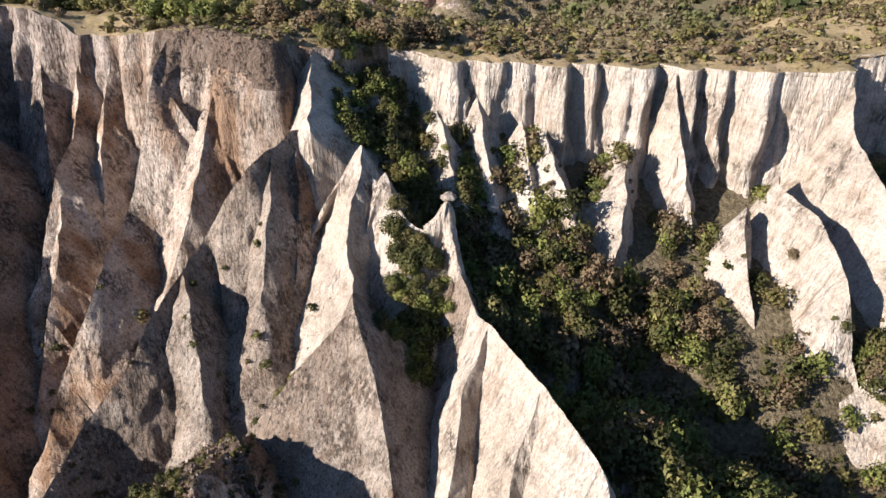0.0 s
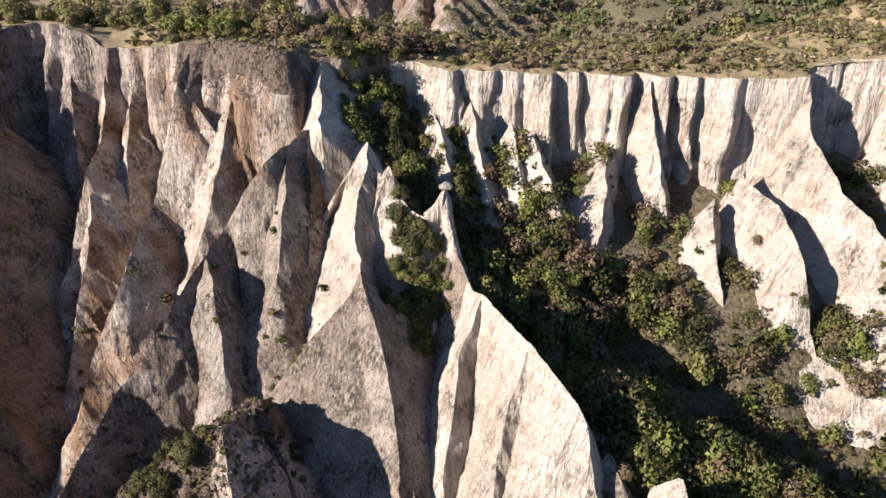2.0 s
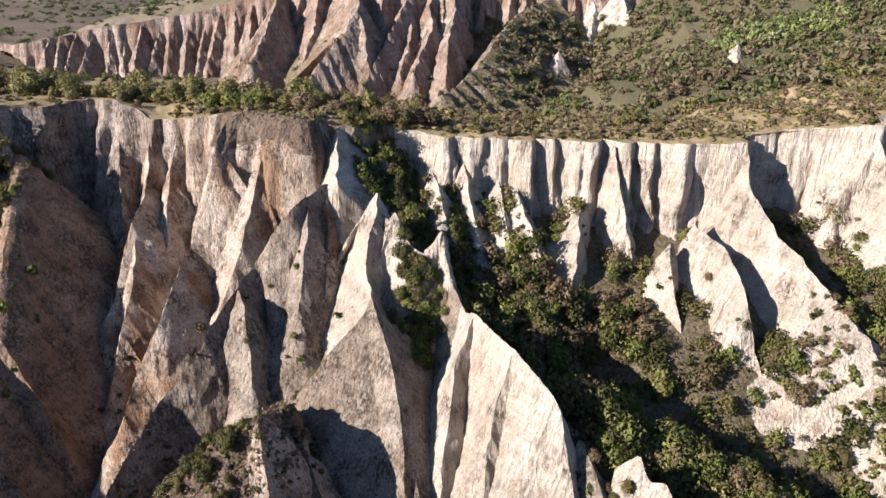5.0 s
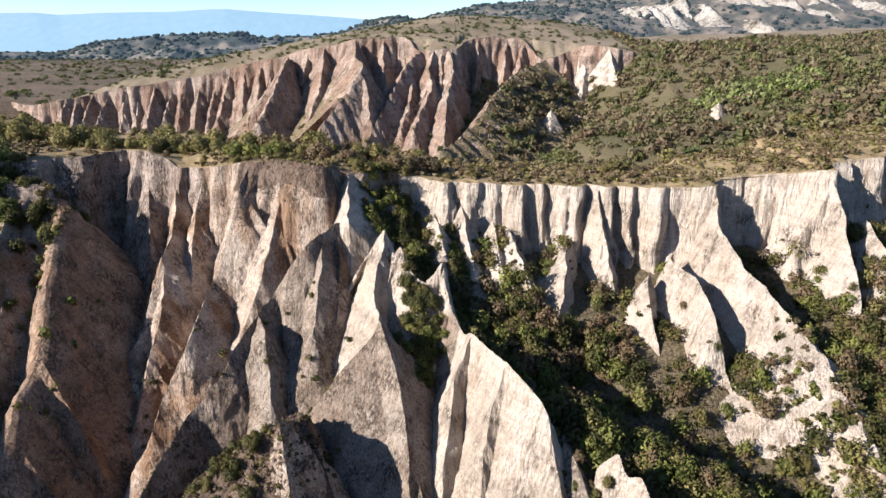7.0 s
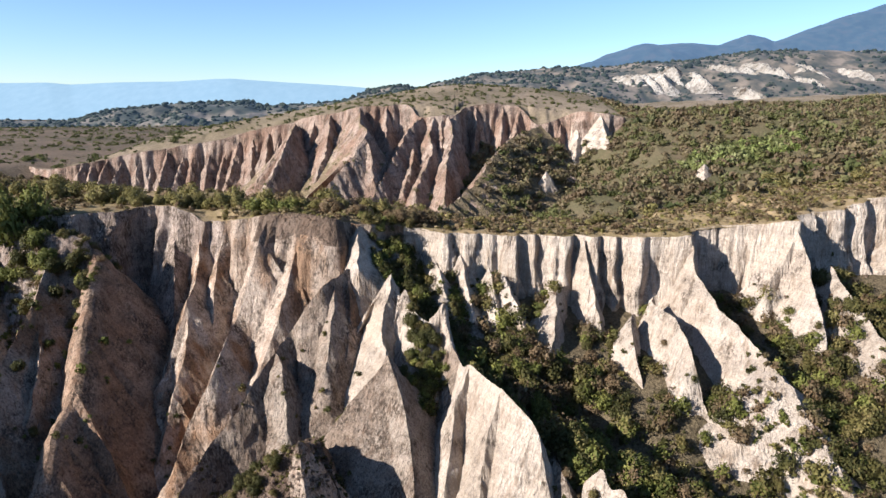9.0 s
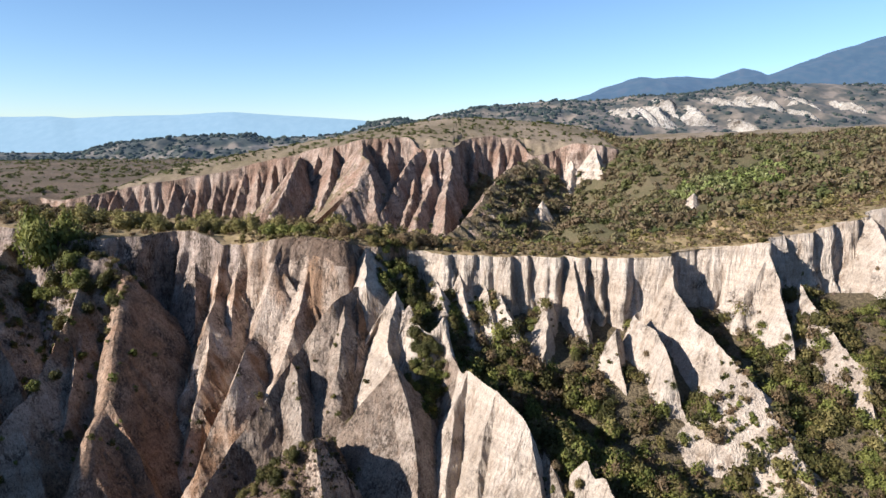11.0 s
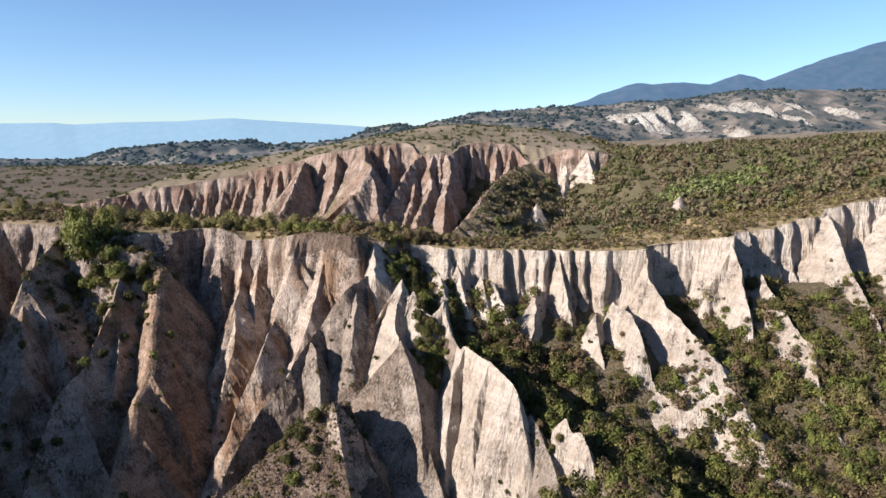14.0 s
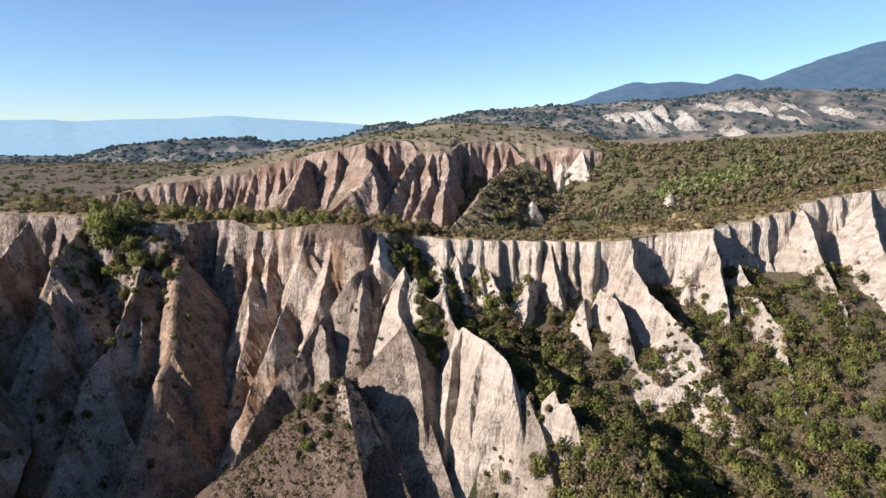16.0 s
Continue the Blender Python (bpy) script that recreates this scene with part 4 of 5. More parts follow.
def leaf_cloud(seed, leaves, leaf, lobes=7, flat=0.8, wild=0.5):
    """Corner points of leaf sprays round a few lobes: a crown about 1 m in radius that stands on z = 0."""
    r = np.random.default_rng(seed)
    c = r.normal(0, 1, (lobes, 3))
    c /= np.linalg.norm(c, axis=1)[:, None]
    c *= r.uniform(0.25, 0.62, (lobes, 1))
    c[:, 2] = np.abs(c[:, 2]) * flat * 1.2
    size = r.uniform(0.30, 0.58, lobes)
    k = r.integers(0, lobes, leaves)
    d = r.normal(0, 1, (leaves, 3))
    d /= np.linalg.norm(d, axis=1)[:, None]
    p = c[k] + d * (size[k] * r.uniform(0.55, 1.08, leaves))[:, None]
    p[:, 2] = np.maximum(p[:, 2] * 1.0 + 0.38, 0.02)
    nrm = d + r.normal(0, wild, (leaves, 3))
    nrm /= np.linalg.norm(nrm, axis=1)[:, None]
    a = np.cross(nrm, r.normal(0, 1, (leaves, 3)))
    a /= np.linalg.norm(a, axis=1)[:, None]
    b = np.cross(nrm, a)
    s = (leaf * r.uniform(0.6, 1.35, leaves))[:, None]
    q = np.stack([p - a * s * 0.9 - b * s * 0.5, p + a * s * 0.9 - b * s * 0.5, p + b * s * 1.1], 1)
    soft = 0.75 * d + 0.35 * nrm + (0, 0, 0.25)
    soft /= np.linalg.norm(soft, axis=1)[:, None]
    return np.hstack([q.reshape(-1, 3), np.repeat(soft, 3, 0)])


def foliage(name, q, mats):
    """A mesh of leaf sprays that shade together as rounded tufts."""
    me = mesh_of(name, q[:, :3], np.arange(len(q)).reshape(-1, 3), mats)
    me.attributes.new("custom_normal", "FLOAT_VECTOR", "POINT").data.foreach_set("vector", q[:, 3:].astype(np.float32).ravel())
    return me


def scatter(name, places, clouds, mats, label):
    """Many plants as one mesh, each with one of the leaf colours. places: rows of x, y, z, radius, height factor."""
    r = np.random.default_rng(len(places))
    mats = mats if isinstance(mats, tuple) else (mats,)
    out, kinds = [], []
    for x, y, z, rad, tall in places:
        q = clouds[r.integers(len(clouds))]
        a = r.uniform(0, 6.283)
        c, s = math.cos(a) * rad, math.sin(a) * rad
        n, t = math.cos(a), math.sin(a)
        out.append(np.stack([q[:, 0] * c - q[:, 1] * s + x, q[:, 0] * s + q[:, 1] * c + y, q[:, 2] * rad * tall + z - 0.12 * rad, q[:, 3] * n - q[:, 4] * t, q[:, 3] * t + q[:, 4] * n, q[:, 5]], 1))
        kinds.append(np.full(len(q) // 3, r.integers(len(mats))))
    v = np.vstack(out)
    ob = new(name, foliage(name, v, mats))
    ob.data.polygons.foreach_set("material_index", np.concatenate(kinds).astype(np.int32))
    return tagged(ob, label, "scrub", kind="stuff")


def sow(count, box, density, radius, tall=(0.8, 1.2), flattest=0.35, power=2.0, low=None):
    """Places for plants in a box (x0, y0, x1, y1), kept by density(x, y) and by the slope."""
    x = rng.uniform(box[0], box[2], count)
    y = rng.uniform(box[1], box[3], count)
    keep = rng.uniform(0, 1, count) < density(x, y)
    out = []
    x, y = x[keep], y[keep]
    roof = land(x, y) + low if low is not None else np.full(len(x), 1e9)
    for a, b, most in zip(x, y, roof):
        z, up = surface(a, b)
        if z is None or z > most:
            continue
        if low is not None and 37 < a < 57 and b > -24 - 0.6 * (a - 37) and b < 9 - 0.3 * (a - 37) - 0.0 and a - 46 < 0.35 * (-b):
            continue
        if math.hypot(a - 16, b + 15) < 5.5 or math.hypot(a - 35.5, b + 18) < 4.5 or math.hypot(a - 17.5, b + 58.8) < 4.2 or math.hypot(a - 38, b + 25) < 4:
            continue
        if z is not None and up > flattest and math.hypot(a + 7.2, b + 25.4) > 2.4:
            out.append((a, b, z, radius[0] + (radius[1] - radius[0]) * rng.uniform() ** power, rng.uniform(*tall)))
    return out


def near_line(x, y, line, width):
    d = np.min(np.hypot(x[:, None] - line[None, :, 0], y[:, None] - line[None, :, 1]), 1)
    return step(width, width * 0.45, d)


def clumps(x, y, scale, low, high):
    return step(low, high, fbm(x / scale, y / scale, 0, 3))


C_NEAR = [leaf_cloud(k, 330, 0.094, 12) for k in range(9)]
C_BRUSH = [leaf_cloud(20 + k, 52, 0.26, 6) for k in range(6)]


def lobe_cloud(seed, lobes):
    """A far bush: a few uneven rounded lobes, about 1 m in radius."""
    r = np.random.default_rng(seed)
    bm = bmesh.new()
    bmesh.ops.create_icosphere(bm, subdivisions=1, radius=1)
    ball = np.array([v.co for v in bm.verts])
    tris = np.array([[v.index for v in f.verts] for f in bm.faces])
    bm.free()
    out = []
    for k in range(lobes):
        a, far = r.uniform(0, 6.283), r.uniform(0.2, 0.6) if lobes > 1 else 0.0
        size = r.uniform(0.38, 0.66) if lobes > 1 else 0.8
        p = ball * (size * r.uniform(0.62, 1.3, (len(ball), 1))) + (far * math.cos(a), far * math.sin(a), r.uniform(0.3, 0.75))
        out.append(np.hstack([p[tris].reshape(-1, 3), ball[tris].reshape(-1, 3)]))
    return np.vstack(out)


C_FAR = [leaf_cloud(40 + k, 66, 0.185, 9, 0.8, 0.4) for k in range(9)]
C_CLUMP = [lobe_cloud(80 + k, 1) for k in range(7)]
C_TUFT = [leaf_cloud(60 + k, 20, 0.36, 4, 0.5) for k in range(5)]

EAST = curve([(58, -10, 0), (60, -22, 0), (62, -34, 0), (63, -50, 0)], 2)
EAST2 = curve([(80, 0, 0), (86, -12, 0), (82, -26, 0), (76, -42, 0), (72, -56, 0), (66, -80, 0)], 2)
EAST3 = curve([(102, 4, 0), (104, -10, 0), (98, -24, 0), (94, -44, 0), (88, -75, 0)], 2)
CLEFT = curve([(42, -10, 0), (42, -20, 0), (44, -32, 0), (46, -46, 0)], 2)
PAIR = curve([(33.6, -14, 0), (33.8, -20, 0), (34.6, -27, 0)], 1)
NOOK = curve([(-13, -24, 0), (-11.5, -29, 0), (-11, -35, 0)], 1)
FOOT = curve([(-8, -8, 0), (2, -7, 0), (12, -8, 0), (20, -11, 0), (28, -12, 0), (34, -11, 0)], 1.5)


THICKET = curve([(12, -41, 0), (18, -46.5, 0), (25, -51, 0), (32, -55, 0), (39, -62, 0), (44, -70, 0)], 2)
LOWER = curve([(26, -54, 0), (36, -70, 0), (44, -90, 0)], 2)


def gully_density(x, y):
    d = np.maximum(near_line(x, y, GULLY, 17), near_line(x, y, LOWER, 26)) * step(30, 4, y + 0) * step(-96, -88, y)
    d = np.maximum(d, 0.30 * step(10, 18, x) * step(-10, -18, y))
    return np.clip(d, 0, 1) * (0.3 + 0.7 * clumps(x, y, 5, -0.3, 0.15))


MIXED = (M_LEAF, M_OLIVE, M_GREEN, M_SOFT, M_GREEN, M_OLIVE, M_BROWN, M_BROWN)
scatter("gully_scrub", sow(5400, (-26, -94, 100, 3), gully_density, (1.0, 3.0), (0.9, 1.5), 0.22, 1.4, low=5), C_NEAR, MIXED, "dense dark green and brown scrub filling a gully")
scatter("gully_undergrowth", sow(11000, (-26, -94, 100, 3), gully_density, (0.5, 1.2), (0.7, 1.2), 0.22, 1.3, low=6), C_TUFT, (M_OLIVE, M_OLIVE, M_LEAF), "low dark undergrowth between the bushes of a gully")

scatter("thicket_scrub", sow(900, (6, -76, 52, -34), lambda x, y: near_line(x, y, THICKET, 10), (1.1, 2.9), (0.9, 1.5), 0.22, 1.3), C_NEAR, (M_GREEN, M_LEAF, M_SOFT, M_GREEN, M_BROWN, M_OLIVE), "sunlit green and rust scrub along an earth rib")


def east_density(x, y):
    d = np.maximum.reduce([near_line(x, y, EAST, 9), 0.8 * near_line(x, y, EAST2, 9), 0.8 * near_line(x, y, EAST3, 10), near_line(x, y, CLEFT, 5), near_line(x, y, PAIR, 3.5), near_line(x, y, FOOT, 6), 0.22 * step(62, 75, x) * step(2, -12, y), 0.5 * step(26, 36, x) * step(-46, -54, y)])
    return d * (0.12 + 0.88 * clumps(x, y, 5, -0.12, 0.22))


scatter("slope_scrub", sow(3800, (0, -84, 122, 6), east_density, (0.8, 2.9), (0.8, 1.4), 0.25, 1.5, low=5), C_NEAR, MIXED, "olive and brown scrub on a crumbling slope")
scatter("slope_undergrowth", sow(5600, (0, -84, 122, 6), east_density, (0.35, 0.95), (0.7, 1.2), 0.25, 1.4, low=6), C_BRUSH, (M_LEAF, M_BROWN, M_HEATHLEAF), "low brown undergrowth on a crumbling slope")


scatter("crumbling_scrub", sow(620, (44, -58, 66, -26), lambda x, y: 0.15 + 0.6 * clumps(x, y, 3.5, -0.1, 0.2), (0.4, 1.5), (0.8, 1.3), 0.3, 1.3), C_BRUSH, MIXED, "olive and brown scrub dotted over crumbling pale earth")


def head_density(x, y):
    return near_line(x, y, HEAD, 8) * (0.5 + 0.5 * clumps(x, y, 4, -0.3, 0.1))


HEAD = curve([(-19, 2, 0), (-16, -5, 0), (-13, -11, 0), (-7, -16, 0)], 1)
scatter("head_scrub", sow(420, (-28, -22, 0, 4), head_density, (0.9, 2.2), (0.9, 1.4), 0.15, 1.3), C_NEAR, (M_OLIVE, M_GREEN, M_OLIVE, M_LEAF), "thick dark green scrub at the head of a gully")
scatter("nook_scrub", sow(260, (-18, -38, -6, -20), lambda x, y: near_line(x, y, NOOK, 5), (0.8, 1.9), (0.8, 1.4), 0.15, 1.2, low=11), C_NEAR, (M_OLIVE, M_GREEN), "dark green scrub between two towers")


def shoulder_density(x, y):
    return 0.5 * clumps(x, y, 5, 0.0, 0.3)


scatter("shoulder_scrub", sow(420, (-62, -66, -22, -22), shoulder_density, (0.4, 1.2), (0.7, 1.2), 0.42), C_BRUSH, (M_LEAF, M_OLIVE), "small green scrub on tan rock shoulders")
scatter("shoulder_heath", sow(4200, (-56, -68, -24, -42), lambda x, y: 0.3 + 0.7 * clumps(x, y, 4, -0.2, 0.2), (0.25, 0.8), (0.5, 0.9), 0.3), C_TUFT, (M_HEATHLEAF, M_HEATHLEAF, M_LEAF), "brown heath-like tufts over an earth shoulder")
scatter("corner_scrub", sow(520, (-114, -15, -79, 4), lambda x, y: 0.3 + 0.6 * clumps(x, y, 5, -0.1, 0.2), (0.5, 1.6), (0.8, 1.3), 0.22, 1.4), C_NEAR, (M_OLIVE, M_GREEN, M_LEAF, M_BROWN), "dark green and brown scrub over a plateau corner")
scatter("ledge_scrub", sow(520, (-118, -56, -70, 4), lambda x, y: 0.5 * clumps(x, y, 6, -0.1, 0.3), (0.5, 1.5), (0.8, 1.4), 0.40), C_BRUSH, (M_OLIVE, M_GREEN), "dark green scrub on rock ledges")


def rim_y(x):
    return np.interp(x, RIM[::8, 0], RIM[::8, 1])


def plateau_density(x, y):
    b = y - rim_y(x)
    strip = step(0.5, 3, b) * step(62, 50, b)
    thick = 0.35 + 0.65 * clumps(x, y, 7, -0.2, 0.2)
    bare = 1 - 0.75 * step(-60, -52, x) * step(-22, -32, x) * step(9, 5, b)
    return strip * thick * bare


scatter("plateau_brush", sow(6000, (-150, -10, 150, 70), plateau_density, (0.5, 1.5), (0.6, 1.1), 0.3, 2.0), C_BRUSH, (M_BROWN, M_BROWN, M_LEAF), "low brown and olive brush on the plateau top")
scatter("plateau_heath", sow(9000, (-60, -10, 150, 70), lambda x, y: step(1, 3, y - rim_y(x)) * step(62, 52, y - rim_y(x)), (0.6, 1.5), (0.5, 0.8), 0.3, 1.6), C_TUFT, (M_BROWN, M_STRAW, M_SOFT), "golden-brown knee-high brush on the plateau top")
scatter("rim_grass", sow(5200, (-130, -14, 130, 26), lambda x, y: step(-0.2, 0.3, y - rim_y(x)) * step(3.0, 1.5, y - rim_y(x)), (0.15, 0.45), (0.5, 1.0), 0.3), C_TUFT, M_STRAW, "golden dry grass along the plateau edge")
scatter("plateau_scrub", sow(900, (-170, 0, 150, 75), lambda x, y: 0.8 * step(6, 13, y - rim_y(x)) * clumps(x, y, 9, -0.05, 0.2) * (0.3 + 0.7 * step(-14, -34, x)), (1.4, 3.4), (0.9, 1.3), 0.3, 1.3), C_NEAR, (M_LEAF, M_SOFT, M_SOFT, M_BROWN), "green and olive bushes on the plateau top")


def sunny_flank(x, y):
    """0 on the bare west flank of the ridge below the far mesa, else 1."""
    d = x - np.interp(y, [185, 200, 225, 245, 285, 312], [-8.7, 0.6, 14, 21.5, 38, 57])
    return 1 - step(-17, -13, d) * step(3, 0, d) * step(188, 196, y) * step(322, 314, y)


def hill_density(x, y):
    bare = np.ones(len(x))
    for a, b, r in ((52, 245, 5), (53, 237, 6), (52, 230, 5), (79, 296, 5), (77, 286, 5), (97, 292, 5), (98, 284, 4), (125, 196, 5), (125, 188, 5)):
        bare = bare * (np.hypot(x - a, y - b) > r)
    bare = bare * ((y < mesa_rim_y(x) - 10) | (x > 118)) * sunny_flank(x, y)
    return bare * step(5, 40, x + 0.12 * (y - 200)) * step(30, 44, y) * step(555, 500, y) * (0.7 + 0.3 * clumps(x, y, 22, -0.25, 0.1))


scatter("hillside_scrub", sow(16500, (0, 30, 430, 560), hill_density, (1.8, 5.2), (0.7, 1.2), 0.55, 1.5), C_FAR, (M_FARLEAF, M_FARLEAF, M_FARLEAF, M_FARLEAF, M_FARLEAF, M_FARLEAF, M_FAROLIVE, M_FARBROWN, M_FARBROWN), "dense brown-olive autumn scrub on a far hillside")
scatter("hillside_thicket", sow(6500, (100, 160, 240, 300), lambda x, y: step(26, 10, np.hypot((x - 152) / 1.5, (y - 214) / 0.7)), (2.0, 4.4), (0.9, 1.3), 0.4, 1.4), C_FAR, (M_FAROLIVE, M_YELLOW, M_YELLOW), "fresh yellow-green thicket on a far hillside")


def valley_density(x, y):
    return sunny_flank(x, y) * step(45, 70, y) * step(0, -20, y - mesa_rim_y(x) + 25) * (0.25 + 0.75 * clumps(x, y, 20, -0.2, 0.15))


scatter("valley_scrub", sow(2600, (-280, 40, 100, 300), valley_density, (1.2, 3.6), (0.8, 1.3), 0.6, 1.6), C_FAR, (M_FARLEAF, M_FAROLIVE, M_FARLEAF), "green trees and scrub at the foot of the far mesa")
scatter("mesa_scrub", sow(5200, (-300, 280, 150, 520), lambda x, y: step(1, 5, y - mesa_rim_y(x)) * (0.16 + 0.6 * clumps(x, y, 30, -0.05, 0.3)), (0.9, 3.0), (0.6, 0.9), 0.5), C_FAR, M_FAROLIVE, "dark bushes dotted over dry pasture")
scatter("plain_scrub", sow(3000, (-900, 330, -200, 1300), lambda x, y: 0.2 + 0.8 * clumps(x, y, 60, 0.0, 0.2), (2.0, 6.0), (0.5, 0.9), 0.5), C_FAR, M_FAROLIVE, "dark scrub and copses on a far plain")


def woods(name, p, count, low, high, radius, patch, label):
    """Clumps of trees over a distant range, thick in some parts and missing in others."""
    n = rng.integers(0, p.shape[0] * p.shape[1], count)
    q = p.reshape(-1, 3)[n] + rng.uniform(-9, 9, (count, 3)) * (1, 1, 0)
    keep = rng.uniform(0, 1, count) < step(low, high, fbm(q[:, 0] / patch, q[:, 1] / patch, 0, 4))
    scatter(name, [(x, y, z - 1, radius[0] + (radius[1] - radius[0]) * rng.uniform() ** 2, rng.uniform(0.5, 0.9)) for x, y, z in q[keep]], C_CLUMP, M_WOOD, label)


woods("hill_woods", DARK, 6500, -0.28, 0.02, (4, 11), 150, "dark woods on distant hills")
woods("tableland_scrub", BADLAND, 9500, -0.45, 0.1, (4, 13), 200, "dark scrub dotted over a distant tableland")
scatter("tufts", sow(4200, (-112, -66, 122, 4), lambda x, y: 0.1 + 0.6 * clumps(x, y, 5, -0.05, 0.3), (0.10, 0.32), (0.6, 1.0), 0.42), C_TUFT, (M_BROWN, M_HEATHLEAF), "dry tufts on rock ledges and crests")


scatter("cap_scrub", sow(3000, (-49, -10, -26, 3), lambda x, y: 0.8 * step(-49, -45, x) * step(-26, -29, x), (0.12, 0.30), (0.6, 1.0), 0.3), C_TUFT, M_HEATHLEAF, "brown heath-like tufts over a sandstone block")


# ---- single trees and bushes ----
def limb(bm, a, b, ra, rb, sides=6):
    a, b = Vector(a), Vector(b)
    m = (b - a).to_track_quat("Z", "Y").to_matrix()
    rings = []
    for p, r in ((a, ra), ((a + b) / 2 + Vector((0.06, -0.05, 0)) * (b - a).length, (ra + rb) / 2), (b, rb)):
        rings.append([bm.verts.new(p + m @ Vector((r * math.cos(6.2832 * k / sides), r * math.sin(6.2832 * k / sides), 0))) for k in range(sides)])
    for lo, hi in zip(rings, rings[1:]):
        for k in range(sides):
            bm.faces.new((lo[k], lo[(k + 1) % sides], hi[(k + 1) % sides], hi[k]))
    bm.faces.new(rings[-1])


def part(name, data, parent, label=""):
    ob = new(name, data)
    ob.parent = parent
    return tagged(ob, label)


def plant(seed, name, mat, leaves, leaf, tall, label, category):
    """A tree or bush about 1 m in crown radius, at the origin."""
    r = random.Random(seed)
    root = new(name)
    bm = bmesh.new()
    limb(bm, (0, 0, -0.3), (0.04, 0.02, 0.55 * tall), 0.075, 0.05)
    for k in range(6):
        a = 6.2832 * k / 6 + r.uniform(-0.4, 0.4)
        reach = r.uniform(0.3, 0.6)
        z0 = r.uniform(0.25, 0.5) * tall
        limb(bm, (0.03, 0.01, z0), (reach * math.cos(a), reach * math.sin(a), z0 + r.uniform(0.25, 0.5) * tall), 0.035, 0.012, 5)
    me = bpy.data.meshes.new("trunk")
    bm.to_mesh(me)
    bm.free()
    me.materials.append(M_BARK)
    part("trunk", me, root)
    q = leaf_cloud(seed, leaves, leaf, 10)
    q[:, 2] = q[:, 2] * tall
    part("crown", foliage("crown", q, mat), root)
    return tagged(root, label, category, group="single " + name + "s")


KINDS = {
    "green": plant(101, "tree", M_GREEN, 1250, 0.07, 1.15, "small bushy tree with fresh green leaves", "tree"),
    "tall": plant(106, "tree", M_GREEN, 1700, 0.068, 1.75, "tall leafy green tree among rocks and scrub", "tree"),
    "dark": plant(102, "tree", M_OLIVE, 1250, 0.07, 1.35, "dark green bushy tree on a rock shoulder", "tree"),
    "olive": plant(103, "bush", M_LEAF, 1250, 0.07, 0.95, "rounded bush with olive-green leaves", "bush"),
    "rust": plant(104, "bush", M_BROWN, 1150, 0.072, 0.95, "bush with rust-brown autumn leaves", "bush"),
    "soft": plant(107, "bush", M_SOFT, 1250, 0.07, 1.1, "tall rounded bush with pale olive leaves", "bush"),
    "low": plant(105, "bush", M_LEAF, 1150, 0.074, 0.7, "low spreading bush with olive leaves", "bush"),
}
USED = set()


def grow(kind, x, y, radius, turn=0.0, sink=0.1):
    z = surface(x, y)[0]
    k = radius / KINDS[kind].scale[0]
    m = pose(x, y, z - sink * radius, 0, 0, turn) @ Matrix.Diagonal((k, k, k, 1))
    if kind in USED:
        return copy_thing(KINDS[kind], m)
    USED.add(kind)
    KINDS[kind].matrix_basis = m
    return KINDS[kind]


def grow_row(kind, start, end, count, radius, spread):
    """A loose row of bushes from start to end."""
    r = random.Random(int(start[0] * 7 + end[1] * 3 + count))
    for k in range(count):
        f = (k + 0.5) / count
        x = start[0] + (end[0] - start[0]) * f + r.uniform(-spread, spread)
        y = start[1] + (end[1] - start[1]) * f + r.uniform(-spread, spread)
        grow(kind, x, y, radius * r.uniform(0.7, 1.3), r.uniform(0, 360))


# trees on the west outcrop
for kind, x, y, radius in (("tall", -101.5, -2.5, 5.2), ("tall", -98.0, 2.5, 4.0), ("tall", -105.5, 1.5, 4.4), ("green", -100, -6, 2.8), ("green", -93, -4.5, 3.0), ("green", -90.5, -7, 2.3), ("dark", -91, 0, 2.4), ("dark", -87.5, -1.5, 2.0), ("dark", -84.5, -5.5, 2.0),
                           ("dark", -82.5, -8.5, 1.9), ("green", -84.0, -1.5, 1.7), ("olive", -111, 6, 2.8), ("olive", -88.5, -3.5, 1.8), ("dark", -116, 10, 3.0), ("olive", -96, -3, 2.2)):
    grow(kind, x, y, radius, 40 * x)
wrng = random.Random(8)
for kind, x, y, radius in (("dark", -80.6, -12, 2.0), ("green", -82.4, -9, 2.2), ("dark", -85, -6.5, 2.6), ("dark", -88.5, -8, 2.6), ("green", -92, -7, 3.2), ("dark", -86.5, -12, 2.0), ("dark", -94, -10, 2.4), ("olive", -82.6, -14.5, 1.5), ("olive", -79.6, -17, 1.4), ("dark", -97, -6, 2.8)):
    grow(kind, x, y, radius, 40 * x)
for k in range(8):
    grow(wrng.choice(("dark", "green", "dark", "dark")), wrng.uniform(-106, -83), wrng.uniform(-7, 3), wrng.uniform(1.6, 2.9), 37 * k)
# thick bushes in the nook between the towers
nrng = random.Random(3)
for k in range(20):
    grow(nrng.choice(("dark", "dark", "green", "olive")), nrng.uniform(-14.2, -9.6), -21.5 - 0.75 * k + nrng.uniform(-0.8, 0.8), nrng.uniform(1.0, 1.9), 31 * k, 0.3)
for k in range(16):
    grow(nrng.choice(("dark", "dark", "green", "olive")), nrng.uniform(-23, -12), -10 + 0.65 * k + nrng.uniform(-0.8, 0.8), nrng.uniform(1.1, 2.0), 31 * k, 0.3)
for k in range(20):
    grow(nrng.choice(("dark", "green", "dark", "olive")), nrng.uniform(-12.8, -8.0), nrng.uniform(-34.5, -26.5), nrng.uniform(1.2, 2.0), 47 * k, 0.3)
grow_row("olive", (-20, -34), (-27, -40), 8, 1.3, 0.8)
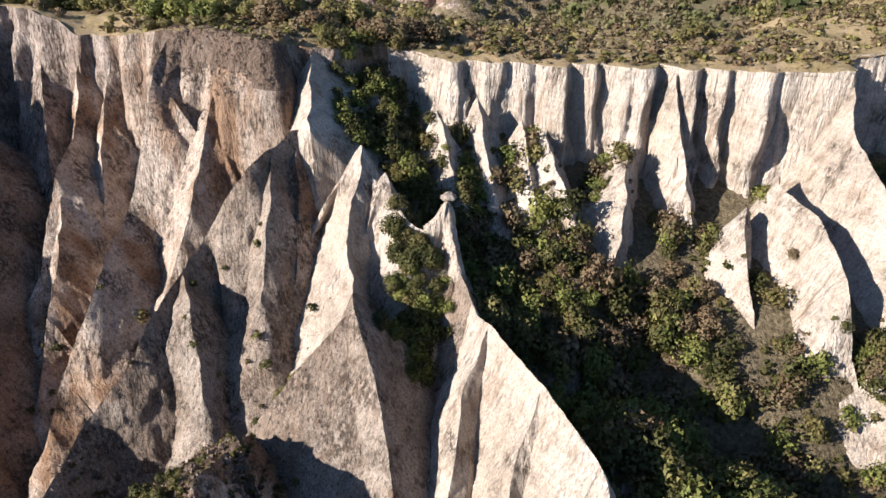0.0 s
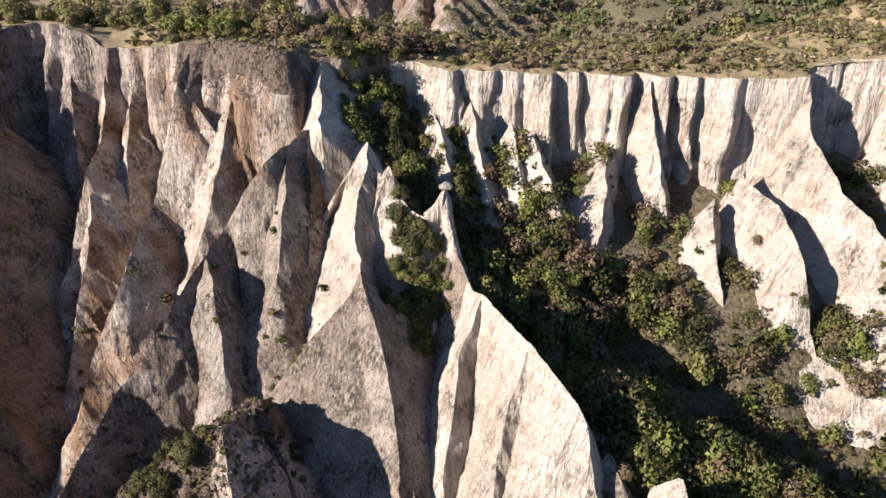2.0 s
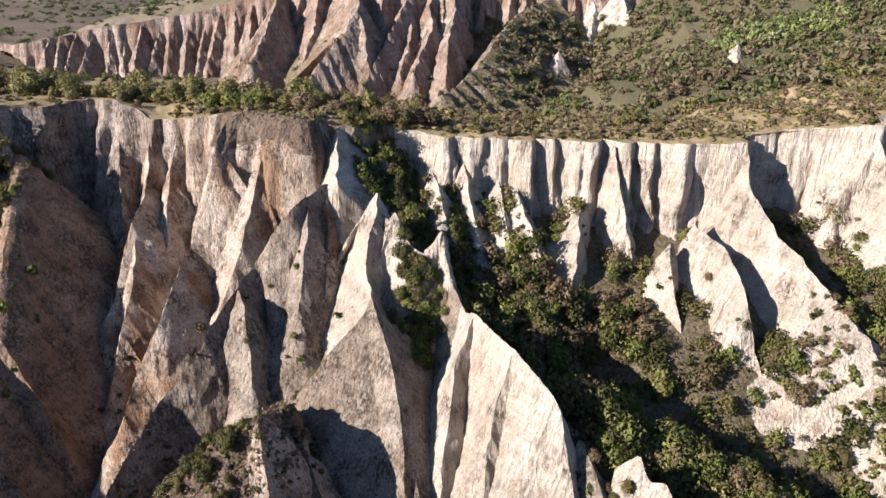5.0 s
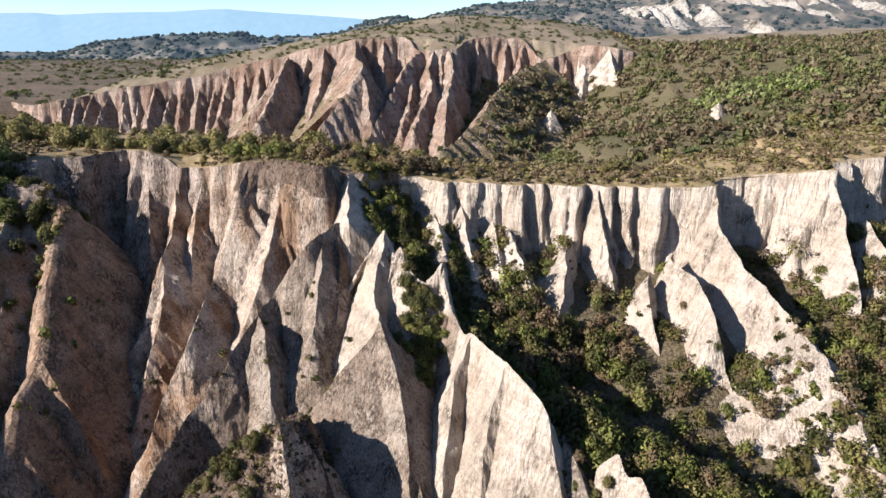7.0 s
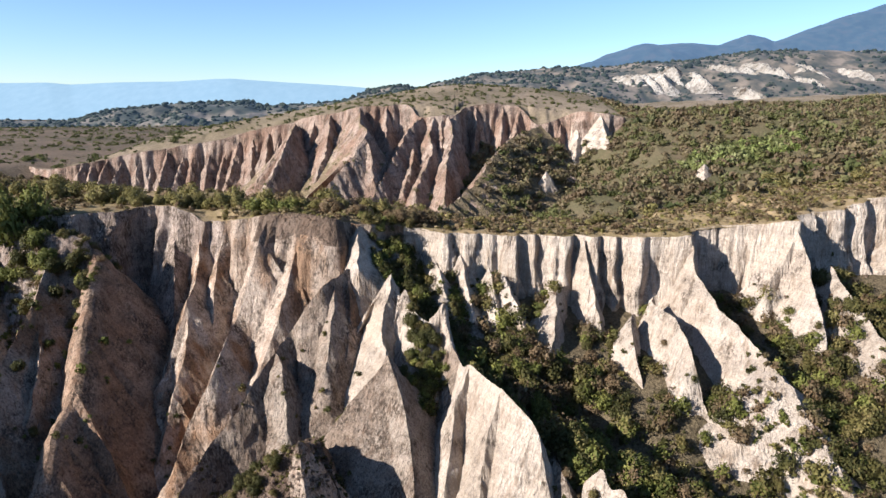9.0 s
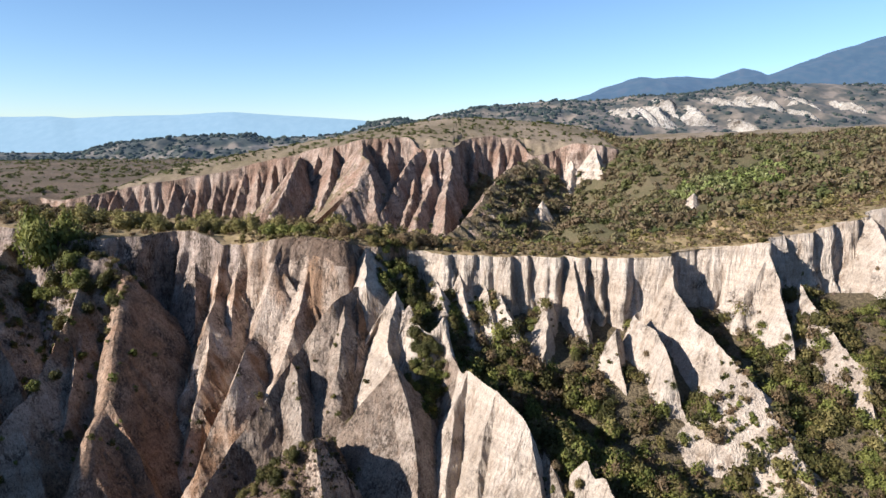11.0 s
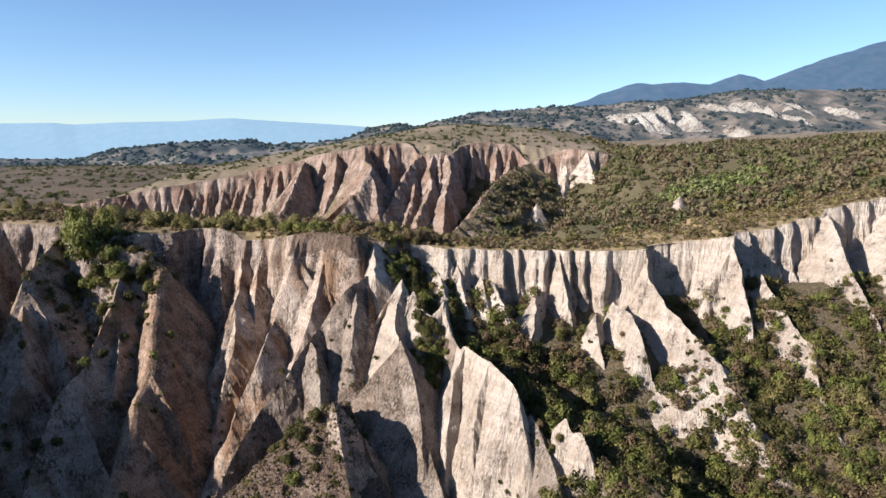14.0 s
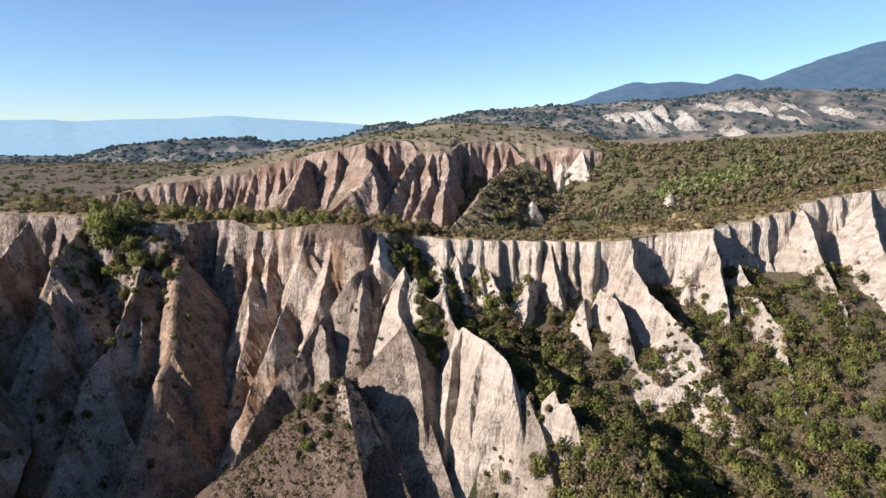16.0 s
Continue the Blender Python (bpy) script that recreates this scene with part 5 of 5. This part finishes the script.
grow_row("soft", (-22, -36), (-25, -39), 4, 1.2, 0.8)
# the gully below the pinnacle
for kind, x, y, radius in (("green", 2.0, -30.5, 2.5), ("green", 5.5, -32.5, 2.2), ("dark", 9.5, -31, 2.2), ("rust", 0.0, -35, 1.7), ("olive", 12.5, -37, 2.2), ("rust", 16, -33, 2.0), ("green", 10, -26, 1.8), ("olive", 5, -25, 2.0), ("rust", 20, -30, 2.0), ("olive", -1.5, -28, 1.7)):
    grow(kind, x, y, radius, 40 * x)
grow_row("tall", (5, -35), (17, -47), 7, 2.3, 1.0)
grow_row("tall", (9, -31), (24, -44), 6, 2.0, 1.5)
grow_row("green", (14, -50), (34, -46), 8, 2.7, 2.4)
grow_row("olive", (22, -56), (38, -54), 7, 2.7, 2.6)
grow_row("green", (24, -64), (46, -66), 7, 2.8, 3)
grow_row("dark", (34, -52), (52, -60), 6, 2.6, 3)
grow_row("rust", (12, -47), (30, -40), 6, 1.9, 1.8)
grow_row("olive", (-19, -6), (-12, -14), 5, 2.0, 1.6)
grow_row("dark", (-17, -8), (-6, -18), 5, 1.9, 1.6)
grow_row("dark", (-13, -25), (-11, -34), 4, 1.9, 0.8)
grow_row("rust", (22, -18), (26, -26), 4, 1.8, 1.2)
# bushes on the plateau rim
grow_row("rust", (-34, 6), (-10, 7), 10, 2.7, 1.6)
grow_row("soft", (-40, 9), (-16, 11), 8, 2.8, 1.8)
grow_row("green", (-52, 10), (-40, 8), 4, 2.3, 1.2)
grow_row("low", (-50, 3), (-36, 1.5), 5, 1.7, 0.8)
grow_row("soft", (-118, 26), (-60, 18), 14, 3.0, 3)
grow_row("soft", (-124, 32), (-52, 20), 14, 3.2, 4)
grow_row("soft", (-90, 20), (-40, 13), 7, 2.4, 2.5)
grow_row("low", (-10, 4), (40, 3), 9, 1.3, 1.0)
# bushes below the east cliff
for kind, x, y, radius in (("dark", 49.5, -5, 2.2), ("olive", 52.5, -8, 2.0), ("olive", 55.5, -12, 2.0), ("low", 35, -11, 1.6), ("rust", 36, -20, 1.2), ("olive", 48, -44, 2.4), ("rust", 44, -38, 2.4), ("rust", 61, -40, 2.2)):
    grow(kind, x, y, radius, 40 * x)
grow_row("olive", (58, -18), (64, -40), 7, 2.2, 1.8)
grow_row("dark", (71, -4), (78, -24), 6, 2.1, 1.8)
grow_row("olive", (84, -10), (76, -44), 8, 2.5, 2.5)
grow_row("green", (66, -44), (84, -64), 7, 2.8, 3)
grow_row("rust", (70, -34), (92, -52), 7, 2.4, 3)
# scrub between the bright pyramid and the notched outcrop
grow_row("rust", (9, -48), (13, -57), 6, 1.3, 1.2)
grow_row("olive", (10, -50), (15, -60), 5, 1.2, 1.2)
# shrubs on the ledges of the west fins
for kind, x, y, radius in (("dark", -95, -31, 2.2), ("green", -88, -31.5, 1.9), ("dark", -93, -24, 1.6), ("olive", -88.5, -44, 1.8), ("dark", -92, -45, 2.0), ("green", -84, -20, 1.3), ("dark", -86, -27, 1.6), ("olive", -81, -33, 1.5)):
    grow(kind, x, y, radius, 40 * x)
# scrub on the tower's shoulder
for kind, x, y, radius in (("dark", -36.5, -55, 1.5), ("dark", -34, -55.5, 1.3), ("olive", -32, -53, 1.2), ("dark", -39, -54, 1.2), ("green", -35, -61, 2.0), ("low", -38.5, -58, 1.1), ("olive", -41.5, -56, 1.2), ("low", -31.5, -57, 1.0), ("low", -44, -59, 1.2)):
    grow(kind, x, y, radius, 40 * x)
grow_row("olive", (-30, -52), (-40, -57), 5, 1.4, 1.0)
grow_row("dark", (-33, -47), (-38, -52), 4, 1.3, 0.8)
for k in range(14):
    grow(wrng.choice(("dark", "olive", "low", "dark")), wrng.uniform(-39, -30), wrng.uniform(-62, -53), wrng.uniform(0.8, 1.5), 29 * k)
